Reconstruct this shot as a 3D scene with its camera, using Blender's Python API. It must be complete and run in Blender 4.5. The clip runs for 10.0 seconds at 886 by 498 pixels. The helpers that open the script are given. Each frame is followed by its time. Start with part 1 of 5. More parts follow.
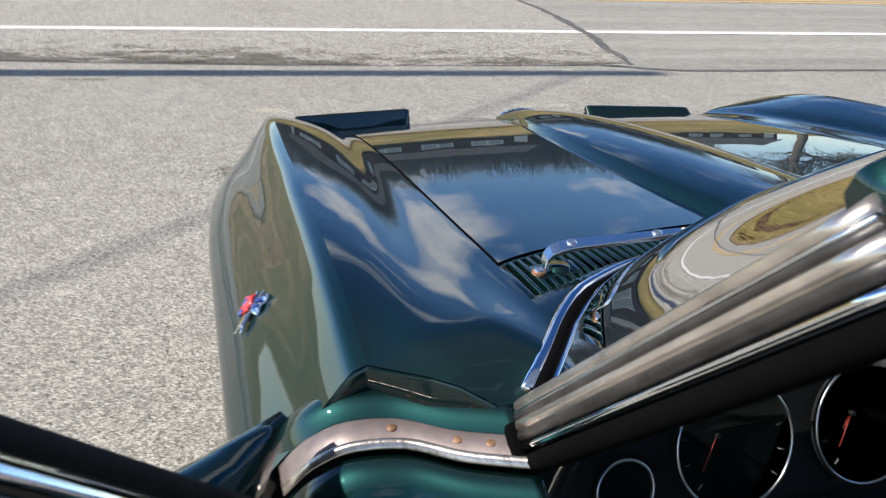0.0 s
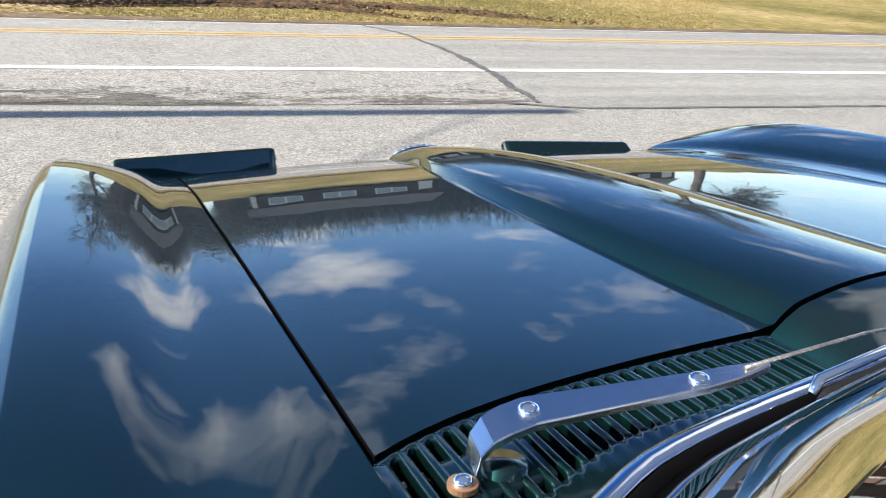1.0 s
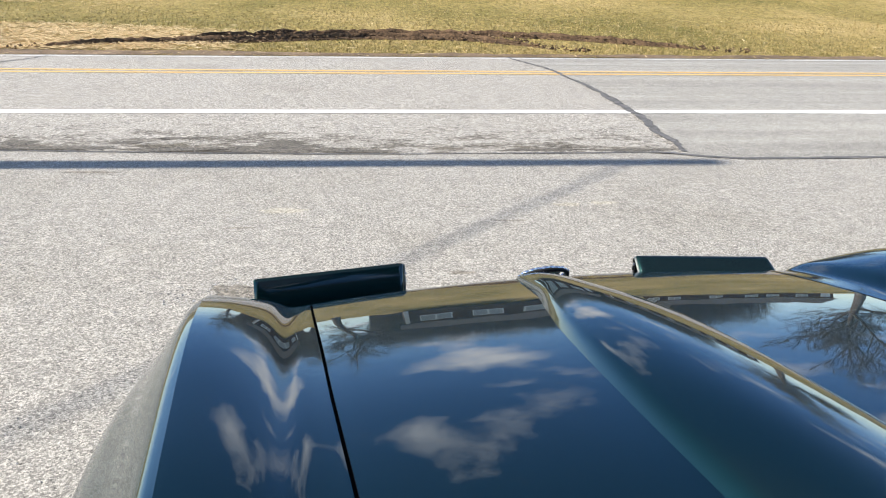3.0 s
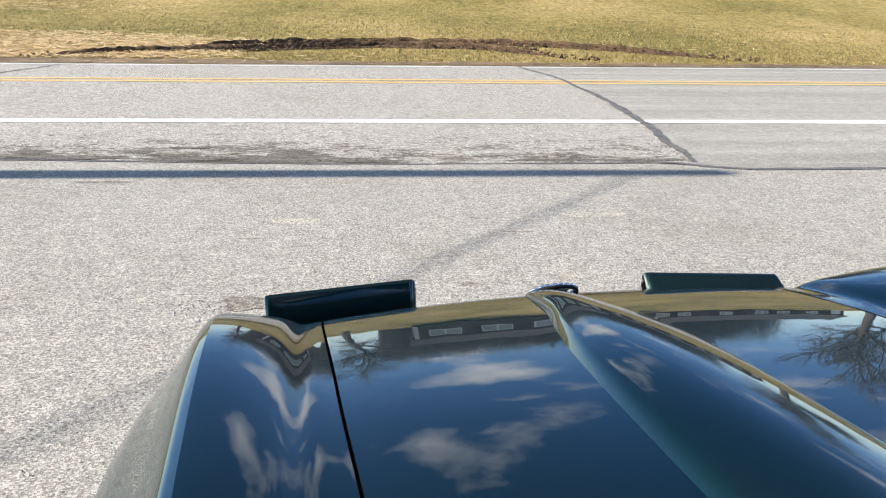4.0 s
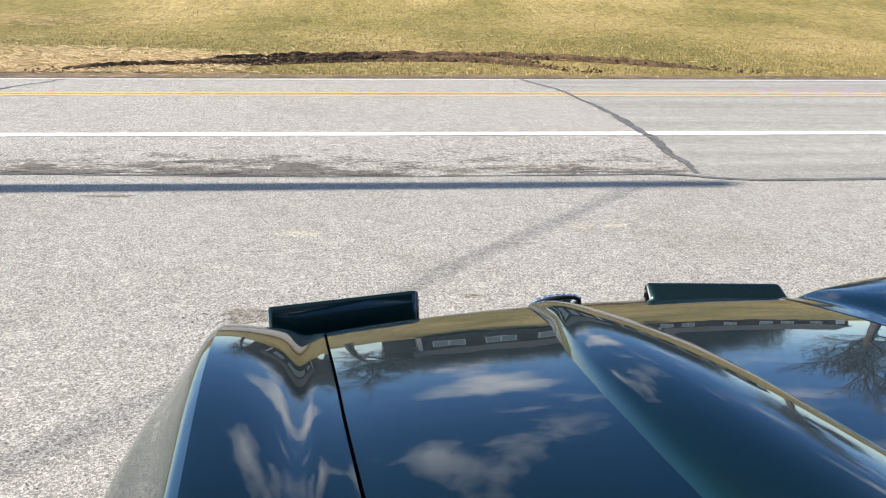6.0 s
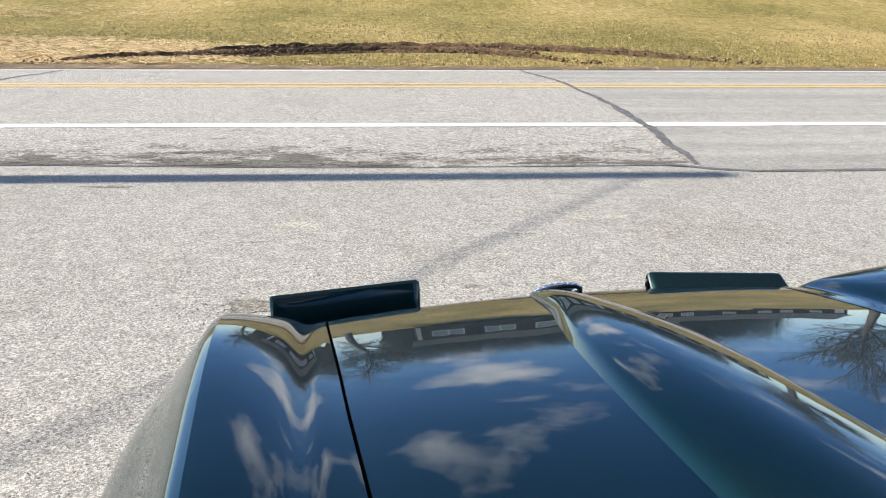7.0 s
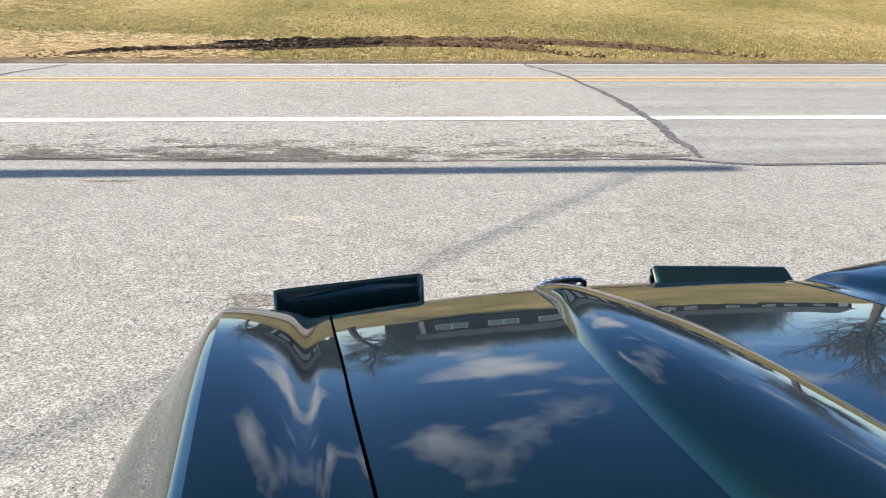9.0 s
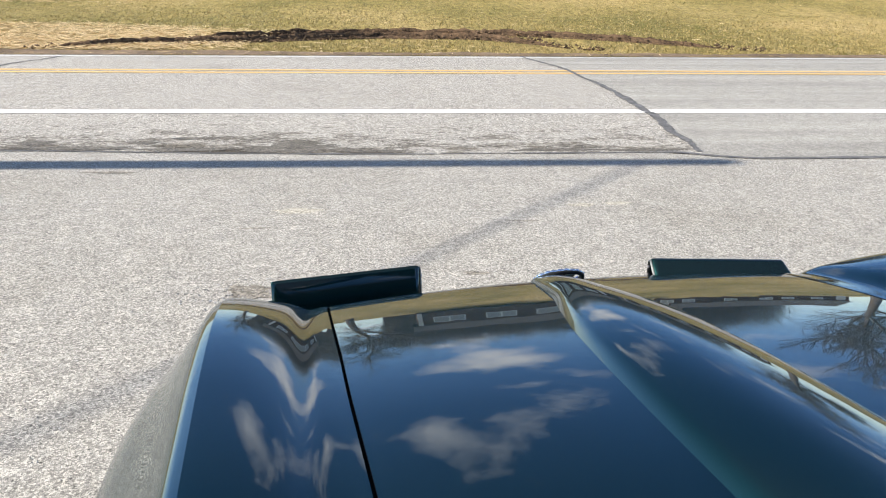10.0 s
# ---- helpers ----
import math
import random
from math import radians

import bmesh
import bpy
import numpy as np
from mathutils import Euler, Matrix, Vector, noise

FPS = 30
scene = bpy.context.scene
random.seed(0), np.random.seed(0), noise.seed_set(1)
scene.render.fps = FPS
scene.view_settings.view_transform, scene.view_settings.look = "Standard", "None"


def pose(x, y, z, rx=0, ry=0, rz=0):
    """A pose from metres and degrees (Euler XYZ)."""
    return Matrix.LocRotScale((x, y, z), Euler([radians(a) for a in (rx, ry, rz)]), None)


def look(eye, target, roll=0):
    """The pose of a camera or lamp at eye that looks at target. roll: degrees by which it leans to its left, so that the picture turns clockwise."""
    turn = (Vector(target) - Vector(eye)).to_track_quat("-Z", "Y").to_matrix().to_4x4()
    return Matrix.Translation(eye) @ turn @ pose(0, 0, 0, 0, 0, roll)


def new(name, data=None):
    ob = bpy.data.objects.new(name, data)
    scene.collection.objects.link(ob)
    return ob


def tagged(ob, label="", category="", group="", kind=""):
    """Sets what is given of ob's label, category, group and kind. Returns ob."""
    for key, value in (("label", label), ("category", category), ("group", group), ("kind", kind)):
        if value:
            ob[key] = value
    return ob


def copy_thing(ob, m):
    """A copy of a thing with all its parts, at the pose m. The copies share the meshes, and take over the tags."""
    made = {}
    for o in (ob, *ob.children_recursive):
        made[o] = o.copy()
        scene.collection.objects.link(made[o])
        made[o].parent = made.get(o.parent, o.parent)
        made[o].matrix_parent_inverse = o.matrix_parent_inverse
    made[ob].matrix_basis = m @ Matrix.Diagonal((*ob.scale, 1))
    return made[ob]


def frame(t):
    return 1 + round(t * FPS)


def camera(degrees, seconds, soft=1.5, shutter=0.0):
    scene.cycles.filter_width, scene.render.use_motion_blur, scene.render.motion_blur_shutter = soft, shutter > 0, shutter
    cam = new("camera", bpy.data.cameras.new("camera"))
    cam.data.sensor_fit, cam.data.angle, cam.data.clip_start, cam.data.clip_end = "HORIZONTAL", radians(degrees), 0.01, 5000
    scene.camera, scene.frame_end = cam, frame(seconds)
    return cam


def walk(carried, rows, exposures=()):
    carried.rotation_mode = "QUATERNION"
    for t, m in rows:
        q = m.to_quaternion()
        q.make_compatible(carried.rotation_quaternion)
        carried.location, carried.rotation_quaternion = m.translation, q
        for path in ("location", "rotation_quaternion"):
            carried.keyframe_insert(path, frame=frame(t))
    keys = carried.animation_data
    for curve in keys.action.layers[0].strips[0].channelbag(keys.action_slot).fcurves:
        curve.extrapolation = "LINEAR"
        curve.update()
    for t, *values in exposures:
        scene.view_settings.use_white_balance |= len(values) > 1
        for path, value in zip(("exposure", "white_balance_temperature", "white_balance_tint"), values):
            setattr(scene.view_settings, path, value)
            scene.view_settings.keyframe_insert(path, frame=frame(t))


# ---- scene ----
import collections

cam = camera(55.9, 10.0, soft=1.05, shutter=0.25)

PATH = [
    (0, (-0.001, -0.708, 1.312), (0.281, 1.111, 0.529), 1.8),
    (0.2, (0.039, -0.578, 1.271), (0.356, 1.223, 0.461), 3.73),
    (0.3, (0.059, -0.516, 1.258), (0.397, 1.29, 0.468), 3.99),
    (0.5, (0.104, -0.37, 1.236), (0.466, 1.455, 0.501), 3.2),
    (0.7, (0.125, -0.248, 1.229), (0.546, 1.579, 0.533), 2.53),
    (1, (0.149, -0.135, 1.157), (0.652, 1.678, 0.478), 2.6),
    (1.2, (0.16, -0.093, 1.149), (0.722, 1.701, 0.465), 3.13),
    (1.5, (0.19, -0.063, 1.201), (0.766, 1.72, 0.501), 3.5),
    (1.7, (0.192, -0.043, 1.25), (0.718, 1.748, 0.531), 2.89),
    (2, (0.206, -0.039, 1.317), (0.556, 1.795, 0.599), 1.5),
    (2.2, (0.208, -0.045, 1.338), (0.481, 1.805, 0.627), 1.0),
    (2.5, (0.2, -0.056, 1.357), (0.411, 1.813, 0.679), 0.9),
    (4, (0.189, -0.071, 1.409), (0.338, 1.82, 0.775), 0.9),
    (4.5, (0.189, -0.07, 1.408), (0.326, 1.826, 0.788), 0.7),
    (5, (0.19, -0.074, 1.413), (0.325, 1.828, 0.808), 0.6),
    (5.5, (0.191, -0.078, 1.412), (0.33, 1.825, 0.813), 0.6),
    (7, (0.185, -0.078, 1.401), (0.328, 1.817, 0.777), 0.6),
    (7.5, (0.184, -0.08, 1.402), (0.328, 1.815, 0.779), 0.6),
    (8, (0.183, -0.079, 1.402), (0.322, 1.816, 0.778), 0.6),
    (8.5, (0.186, -0.073, 1.398), (0.321, 1.821, 0.77), 0.6),
    (9, (0.184, -0.074, 1.398), (0.319, 1.817, 0.761), 0.5),
    (9.5, (0.184, -0.076, 1.396), (0.323, 1.812, 0.751), 0.7),
    (10, (0.185, -0.075, 1.396), (0.324, 1.811, 0.743), 0.7),
]
EXPO, CLOUD_SEED = 0.83, 3.7
walk(cam, [(t, look(e, g, r)) for t, e, g, r in PATH], exposures=[(0.0, EXPO - 0.28), (0.5, EXPO + 0.0), (1.0, EXPO + 0.09), (1.5, EXPO + 0.24), (2.0, EXPO + 0.16), (2.5, EXPO + 0.06), (4.0, EXPO), (10.0, EXPO)])

# ---- world, sun ----
SUN_EL, SUN_AZ = radians(38), radians(-90)      # azimuth from +y, clockwise


def make_world():
    w = bpy.data.worlds.new("sky")
    scene.world = w
    w.use_nodes = True
    nt = w.node_tree
    nt.nodes.clear()
    N, K = nt.nodes.new, nt.links.new
    sky = N("ShaderNodeTexSky")
    sky.sky_type, sky.sun_disc = "NISHITA", False
    sky.sun_elevation, sky.sun_rotation = SUN_EL, SUN_AZ
    sky.air_density, sky.dust_density, sky.ozone_density = 1.15, 0.25, 2.0
    tc = N("ShaderNodeTexCoord")
    sep = N("ShaderNodeSeparateXYZ")
    K(tc.outputs["Generated"], sep.inputs[0])
    up = N("ShaderNodeMath"); up.operation = "MAXIMUM"; up.inputs[1].default_value = 0.0
    K(sep.outputs["Z"], up.inputs[0])
    add = N("ShaderNodeMath"); add.operation = "ADD"; add.inputs[1].default_value = 0.12
    K(up.outputs[0], add.inputs[0])
    comb = N("ShaderNodeCombineXYZ")
    for i, ax in enumerate("XY"):
        d = N("ShaderNodeMath"); d.operation = "DIVIDE"
        K(sep.outputs[ax], d.inputs[0]); K(add.outputs[0], d.inputs[1]); K(d.outputs[0], comb.inputs[i])
    comb.inputs[2].default_value = CLOUD_SEED
    nz = N("ShaderNodeTexNoise"); nz.inputs["Scale"].default_value = 1.9
    nz.inputs["Detail"].default_value = 9; nz.inputs["Roughness"].default_value = 0.58
    nz.inputs["Distortion"].default_value = 0.25
    K(comb.outputs[0], nz.inputs["Vector"])
    ramp = N("ShaderNodeValToRGB")
    ramp.color_ramp.elements[0].position, ramp.color_ramp.elements[0].color = 0.55, (0, 0, 0, 1)
    ramp.color_ramp.elements[1].position, ramp.color_ramp.elements[1].color = 0.86, (1, 1, 1, 1)
    # a few larger banks of cloud over the field, broken up by the same noise
    spread = N("ShaderNodeMapRange"); spread.clamp = False
    spread.inputs["From Min"].default_value, spread.inputs["From Max"].default_value = 0.3, 0.7
    spread.inputs["To Min"].default_value, spread.inputs["To Max"].default_value = 0.16, 0.78
    K(nz.outputs["Fac"], spread.inputs["Value"])
    total = spread.outputs[0]
    for u0, v0, su, sv, amp in ((0.33, 2.72, 0.23, 0.24, 0.26), (0.38, 1.93, 0.27, 0.21, 0.18), (0.25, 1.42, 0.6, 0.20, -0.16), (-0.65, 1.15, 0.40, 0.45, -0.22), (1.02, 2.25, 0.13, 0.34, 0.06), (0.72, 2.35, 0.14, 0.25, -0.07), (0.35, 3.6, 0.7, 0.35, 0.07), (-0.75, 1.9, 0.40, 0.9, -0.20), (-1.6, 0.6, 1.1, 1.1, -0.25)):
        sb = N("ShaderNodeVectorMath"); sb.operation = "SUBTRACT"; sb.inputs[1].default_value = (u0, v0, CLOUD_SEED)
        K(comb.outputs[0], sb.inputs[0])
        dv = N("ShaderNodeVectorMath"); dv.operation = "DIVIDE"; dv.inputs[1].default_value = (su, sv, 1)
        K(sb.outputs[0], dv.inputs[0])
        ln = N("ShaderNodeVectorMath"); ln.operation = "DOT_PRODUCT"
        K(dv.outputs[0], ln.inputs[0]); K(dv.outputs[0], ln.inputs[1])
        ng = N("ShaderNodeMath"); ng.operation = "MULTIPLY"; ng.inputs[1].default_value = -1
        K(ln.outputs["Value"], ng.inputs[0])
        ex = N("ShaderNodeMath"); ex.operation = "EXPONENT"; K(ng.outputs[0], ex.inputs[0])
        ma = N("ShaderNodeMath"); ma.operation = "MULTIPLY_ADD"; ma.inputs[1].default_value = amp
        K(ex.outputs[0], ma.inputs[0]); K(total, ma.inputs[2])
        total = ma.outputs[0]
    K(total, ramp.inputs[0])
    mix = N("ShaderNodeMix"); mix.data_type = "RGBA"
    mix.inputs["B"].default_value = (12.4, 12.8, 13.6, 1)
    hs = N("ShaderNodeHueSaturation"); hs.inputs["Saturation"].default_value = 1.42; hs.inputs["Hue"].default_value = 0.52
    K(sky.outputs[0], hs.inputs["Color"])
    # haze towards the horizon, a deeper blue above it, a thin veil high up
    hz = N("ShaderNodeMapRange"); hz.interpolation_type = "SMOOTHSTEP"
    hz.inputs["From Min"].default_value, hz.inputs["From Max"].default_value = 0.12, 0.50
    hz.inputs["To Min"].default_value, hz.inputs["To Max"].default_value = 1.95, 0.68
    K(sep.outputs["Z"], hz.inputs["Value"])
    hv = N("ShaderNodeVectorMath"); hv.operation = "SCALE"
    K(hs.outputs[0], hv.inputs[0]); K(hz.outputs[0], hv.inputs["Scale"])
    veil = N("ShaderNodeMapRange"); veil.interpolation_type = "SMOOTHSTEP"
    veil.inputs["From Min"].default_value, veil.inputs["From Max"].default_value = 0.50, 0.85
    veil.inputs["To Min"].default_value, veil.inputs["To Max"].default_value = 0.0, 0.6
    K(sep.outputs["Z"], veil.inputs["Value"])
    thin = N("ShaderNodeMix"); thin.data_type = "RGBA"; thin.inputs["B"].default_value = (2.4, 2.9, 3.6, 1)
    K(veil.outputs[0], thin.inputs["Factor"]); K(hv.outputs[0], thin.inputs["A"])
    low = N("ShaderNodeMapRange"); low.interpolation_type = "SMOOTHSTEP"
    low.inputs["From Min"].default_value, low.inputs["From Max"].default_value = 0.0, 0.20
    low.inputs["To Min"].default_value, low.inputs["To Max"].default_value = 0.5, 0.0
    K(sep.outputs["Z"], low.inputs["Value"])
    pale = N("ShaderNodeMix"); pale.data_type = "RGBA"; pale.inputs["B"].default_value = (7.4, 9.9, 14.0, 1)
    K(low.outputs[0], pale.inputs["Factor"]); K(thin.outputs["Result"], pale.inputs["A"])
    K(ramp.outputs[0], mix.inputs["Factor"]); K(pale.outputs["Result"], mix.inputs["A"])
    bg = N("ShaderNodeBackground"); bg.inputs["Strength"].default_value = 0.088
    K(mix.outputs["Result"], bg.inputs["Color"])
    out = N("ShaderNodeOutputWorld")
    K(bg.outputs[0], out.inputs[0])


make_world()
sun = new("sun", bpy.data.lights.new("sun", "SUN"))
sun.data.energy, sun.data.angle, sun.data.color = 5.0, radians(0.53), (1.0, 0.938, 0.850)
SUN_TO = Vector((math.sin(SUN_AZ) * math.cos(SUN_EL), math.cos(SUN_AZ) * math.cos(SUN_EL), math.sin(SUN_EL)))
sun.matrix_world = look(SUN_TO * 60, (0, 0, 0))


# ---- materials ----
def material(name):
    m = bpy.data.materials.new(name)
    m.use_nodes = True
    nt = m.node_tree
    return m, nt, nt.nodes["Principled BSDF"]


def simple(name, col, rough=0.5, metal=0.0, coat=0.0, bump=0.0, scale=40.0, vary=0.12, spec=0.5, stretch=None):
    """A plain material with a little two-scale variation in tone and gloss."""
    m, nt, b = material(name)
    N, K = nt.nodes.new, nt.links.new
    tc = N("ShaderNodeTexCoord")
    n1 = N("ShaderNodeTexNoise"); n1.inputs["Scale"].default_value = scale; n1.inputs["Detail"].default_value = 6
    n2 = N("ShaderNodeTexNoise"); n2.inputs["Scale"].default_value = scale / 9; n2.inputs["Detail"].default_value = 3
    co = tc.outputs["Object"]
    if stretch:
        mp = N("ShaderNodeMapping"); mp.inputs["Scale"].default_value = stretch
        K(co, mp.inputs[0])
        co = mp.outputs[0]
    K(co, n1.inputs["Vector"]); K(co, n2.inputs["Vector"])
    av = N("ShaderNodeMath"); av.operation = "ADD"
    K(n1.outputs["Fac"], av.inputs[0]); K(n2.outputs["Fac"], av.inputs[1])
    mr = N("ShaderNodeMapRange")
    mr.inputs["From Min"].default_value, mr.inputs["From Max"].default_value = 0.7, 1.3
    mr.inputs["To Min"].default_value, mr.inputs["To Max"].default_value = 1 - vary, 1 + vary
    K(av.outputs[0], mr.inputs["Value"])
    mul = N("ShaderNodeVectorMath"); mul.operation = "SCALE"
    mul.inputs[0].default_value = col
    K(mr.outputs[0], mul.inputs["Scale"])
    K(mul.outputs[0], b.inputs["Base Color"])
    b.inputs["Roughness"].default_value, b.inputs["Metallic"].default_value = rough, metal
    b.inputs["Coat Weight"].default_value, b.inputs["Coat Roughness"].default_value = coat, 0.02
    b.inputs["Specular IOR Level"].default_value = spec
    if bump:
        bp = N("ShaderNodeBump"); bp.inputs["Strength"].default_value = 0.6; bp.inputs["Distance"].default_value = bump
        K(n1.outputs["Fac"], bp.inputs["Height"]); K(bp.outputs[0], b.inputs["Normal"])
    return m


def asphalt(name, base, stone, stain_col, warm, grit=95.0, stain=0.5, silt=None, coarse=0.30, tracks=0.0):
    """Weathered asphalt: pale stones in a darker binder, large worn patches and stains."""
    m, nt, b = material(name)
    N, K = nt.nodes.new, nt.links.new
    tc = N("ShaderNodeTexCoord")
    vo = N("ShaderNodeTexVoronoi"); vo.inputs["Scale"].default_value = grit
    K(tc.outputs["Object"], vo.inputs["Vector"])
    sepc = N("ShaderNodeSeparateColor"); K(vo.outputs["Color"], sepc.inputs[0])
    fine = N("ShaderNodeTexNoise"); fine.inputs["Scale"].default_value = grit * 1.7; fine.inputs["Detail"].default_value = 4
    K(tc.outputs["Object"], fine.inputs["Vector"])
    mid = N("ShaderNodeTexNoise"); mid.inputs["Scale"].default_value = 7.0; mid.inputs["Detail"].default_value = 8; mid.inputs["Roughness"].default_value = 0.65
    K(tc.outputs["Object"], mid.inputs["Vector"])
    big = N("ShaderNodeTexNoise"); big.inputs["Scale"].default_value = 0.7; big.inputs["Detail"].default_value = 6; big.inputs["Roughness"].default_value = 0.6
    K(tc.outputs["Object"], big.inputs["Vector"])
    ramp = N("ShaderNodeValToRGB")
    ramp.color_ramp.elements[0].position, ramp.color_ramp.elements[0].color = 0.05, (*[c * 0.46 for c in base], 1)
    ramp.color_ramp.elements[1].position, ramp.color_ramp.elements[1].color = 0.95, (*stone, 1)
    e = ramp.color_ramp.elements.new(0.45); e.color = (*base, 1)
    av = N("ShaderNodeMath"); av.operation = "MULTIPLY_ADD"; av.inputs[1].default_value = 0.55
    sub = N("ShaderNodeMath"); sub.operation = "MULTIPLY_ADD"; sub.inputs[1].default_value = 1.5; sub.inputs[2].default_value = -0.52
    K(fine.outputs["Fac"], sub.inputs[0])
    K(sepc.outputs[0], av.inputs[0]); K(sub.outputs[0], av.inputs[2])
    K(av.outputs[0], ramp.inputs[0])
    # broad tone
    mr = N("ShaderNodeMapRange")
    mr.inputs["From Min"].default_value, mr.inputs["From Max"].default_value = 0.3, 0.7
    mr.inputs["To Min"].default_value, mr.inputs["To Max"].default_value = 0.86, 1.12
    K(mid.outputs["Fac"], mr.inputs["Value"])
    sc = N("ShaderNodeVectorMath"); sc.operation = "SCALE"
    K(ramp.outputs[0], sc.inputs[0]); K(mr.outputs[0], sc.inputs["Scale"])
    # uneven lumps of tone, and pits darkened in colour without relief
    lump = N("ShaderNodeTexNoise"); lump.inputs["Scale"].default_value = grit * 0.22; lump.inputs["Detail"].default_value = 6; lump.inputs["Roughness"].default_value = 0.8
    K(tc.outputs["Object"], lump.inputs["Vector"])
    lr = N("ShaderNodeMapRange")
    lr.inputs["From Min"].default_value, lr.inputs["From Max"].default_value = 0.34, 0.62
    lr.inputs["To Min"].default_value, lr.inputs["To Max"].default_value = 1 - coarse, 1 + 0.45 * coarse
    K(lump.outputs["Fac"], lr.inputs["Value"])
    pit = N("ShaderNodeTexVoronoi"); pit.inputs["Scale"].default_value = grit * 0.30
    K(tc.outputs["Object"], pit.inputs["Vector"])
    pr = N("ShaderNodeMapRange")
    pr.inputs["From Min"].default_value, pr.inputs["From Max"].default_value = 0.16, 0.34
    pr.inputs["To Min"].default_value = 1 - min(0.8, coarse * 2.4)
    pc = N("ShaderNodeSeparateColor"); K(pit.outputs["Color"], pc.inputs[0])
    far = N("ShaderNodeMath"); far.operation = "GREATER_THAN"; far.inputs[1].default_value = 0.3
    K(pc.outputs[0], far.inputs[0])
    pa = N("ShaderNodeMath"); pa.operation = "ADD"; K(pit.outputs["Distance"], pa.inputs[0]); K(far.outputs[0], pa.inputs[1])
    K(pa.outputs[0], pr.inputs["Value"])
    lp = N("ShaderNodeMath"); lp.operation = "MULTIPLY"; K(lr.outputs[0], lp.inputs[0]); K(pr.outputs[0], lp.inputs[1])
    sc2 = N("ShaderNodeVectorMath"); sc2.operation = "SCALE"
    K(sc.outputs[0], sc2.inputs[0]); K(lp.outputs[0], sc2.inputs["Scale"])
    sc = sc2
    # stained patches
    r2 = N("ShaderNodeMapRange")
    r2.inputs["From Min"].default_value, r2.inputs["From Max"].default_value = 0.5, 0.72
    r2.inputs["To Max"].default_value = stain
    K(big.outputs["Fac"], r2.inputs["Value"])
    mx = N("ShaderNodeMix"); mx.data_type = "RGBA"; mx.blend_type = "MULTIPLY"
    mx.inputs["B"].default_value = (*stain_col, 1)
    K(r2.outputs[0], mx.inputs["Factor"]); K(sc.outputs[0], mx.inputs["A"])
    if tracks:
        # faint lengthwise streaks left by wheels
        mt = N("ShaderNodeMapping"); mt.inputs["Scale"].default_value = (0.10, 1.9, 1.0)
        K(tc.outputs["Object"], mt.inputs[0])
        st = N("ShaderNodeTexNoise"); st.inputs["Scale"].default_value = 1.0; st.inputs["Detail"].default_value = 4
        K(mt.outputs[0], st.inputs["Vector"])
        rt = N("ShaderNodeMapRange")
        rt.inputs["From Min"].default_value, rt.inputs["From Max"].default_value = 0.35, 0.65
        rt.inputs["To Min"].default_value, rt.inputs["To Max"].default_value = 1 - tracks, 1 + tracks
        K(st.outputs["Fac"], rt.inputs["Value"])
        ts = N("ShaderNodeVectorMath"); ts.operation = "SCALE"
        K(mx.outputs["Result"], ts.inputs[0]); K(rt.outputs[0], ts.inputs["Scale"])
        tk = N("ShaderNodeMix"); tk.data_type = "RGBA"; tk.inputs["Factor"].default_value = 1.0
        K(ts.outputs[0], tk.inputs["B"])
        mx = tk
    if silt:
        # silt washed into a low strip along the shoulder, thick in lumps and thinning out along x
        wob = N("ShaderNodeTexNoise"); wob.inputs["Scale"].default_value = 1.0; wob.inputs["Detail"].default_value = 10; wob.inputs["Roughness"].default_value = 0.72
        mp = N("ShaderNodeMapping"); mp.inputs["Scale"].default_value = (1.5, 3.0, 1.0)
        K(tc.outputs["Object"], mp.inputs[0]); K(mp.outputs[0], wob.inputs["Vector"])
        sp = N("ShaderNodeSeparateXYZ"); K(tc.outputs["Object"], sp.inputs[0])
        by = N("ShaderNodeMapRange"); by.interpolation_type = "SMOOTHSTEP"
        by.inputs["From Min"].default_value, by.inputs["From Max"].default_value = silt + 1.05, silt - 0.05
        K(sp.outputs["Y"], by.inputs["Value"])
        bx = N("ShaderNodeMapRange"); bx.interpolation_type = "SMOOTHSTEP"
        bx.inputs["From Min"].default_value, bx.inputs["From Max"].default_value = 2.2, -1.2
        bx.inputs["To Min"].default_value = 0.72
        K(sp.outputs["X"], bx.inputs["Value"])
        mm = N("ShaderNodeMath"); mm.operation = "MULTIPLY"; K(by.outputs[0], mm.inputs[0]); K(bx.outputs[0], mm.inputs[1])
        sm = N("ShaderNodeMath"); sm.operation = "MULTIPLY_ADD"; sm.inputs[1].default_value = 0.30
        K(mm.outputs[0], sm.inputs[0]); K(wob.outputs["Fac"], sm.inputs[2])
        r3 = N("ShaderNodeMapRange")
        r3.inputs["From Min"].default_value, r3.inputs["From Max"].default_value = 0.71, 0.80
        r3.inputs["To Max"].default_value = 0.95
        K(sm.outputs[0], r3.inputs["Value"])
        m3 = N("ShaderNodeMix"); m3.data_type = "RGBA"; m3.blend_type = "MULTIPLY"
        m3.inputs["B"].default_value = (0.37, 0.345, 0.30, 1)
        K(r3.outputs[0], m3.inputs["Factor"]); K(mx.outputs["Result"], m3.inputs["A"])
        mx = m3
        # open, dirt-filled pits in clusters beside it
        pt = N("ShaderNodeTexNoise"); pt.inputs["Scale"].default_value = 10.0; pt.inputs["Detail"].default_value = 4; pt.inputs["Roughness"].default_value = 0.6
        K(mp.outputs[0], pt.inputs["Vector"]); mp2 = N("ShaderNodeTexNoise"); mp2.inputs["Scale"].default_value = 1.3; mp2.inputs["Detail"].default_value = 3
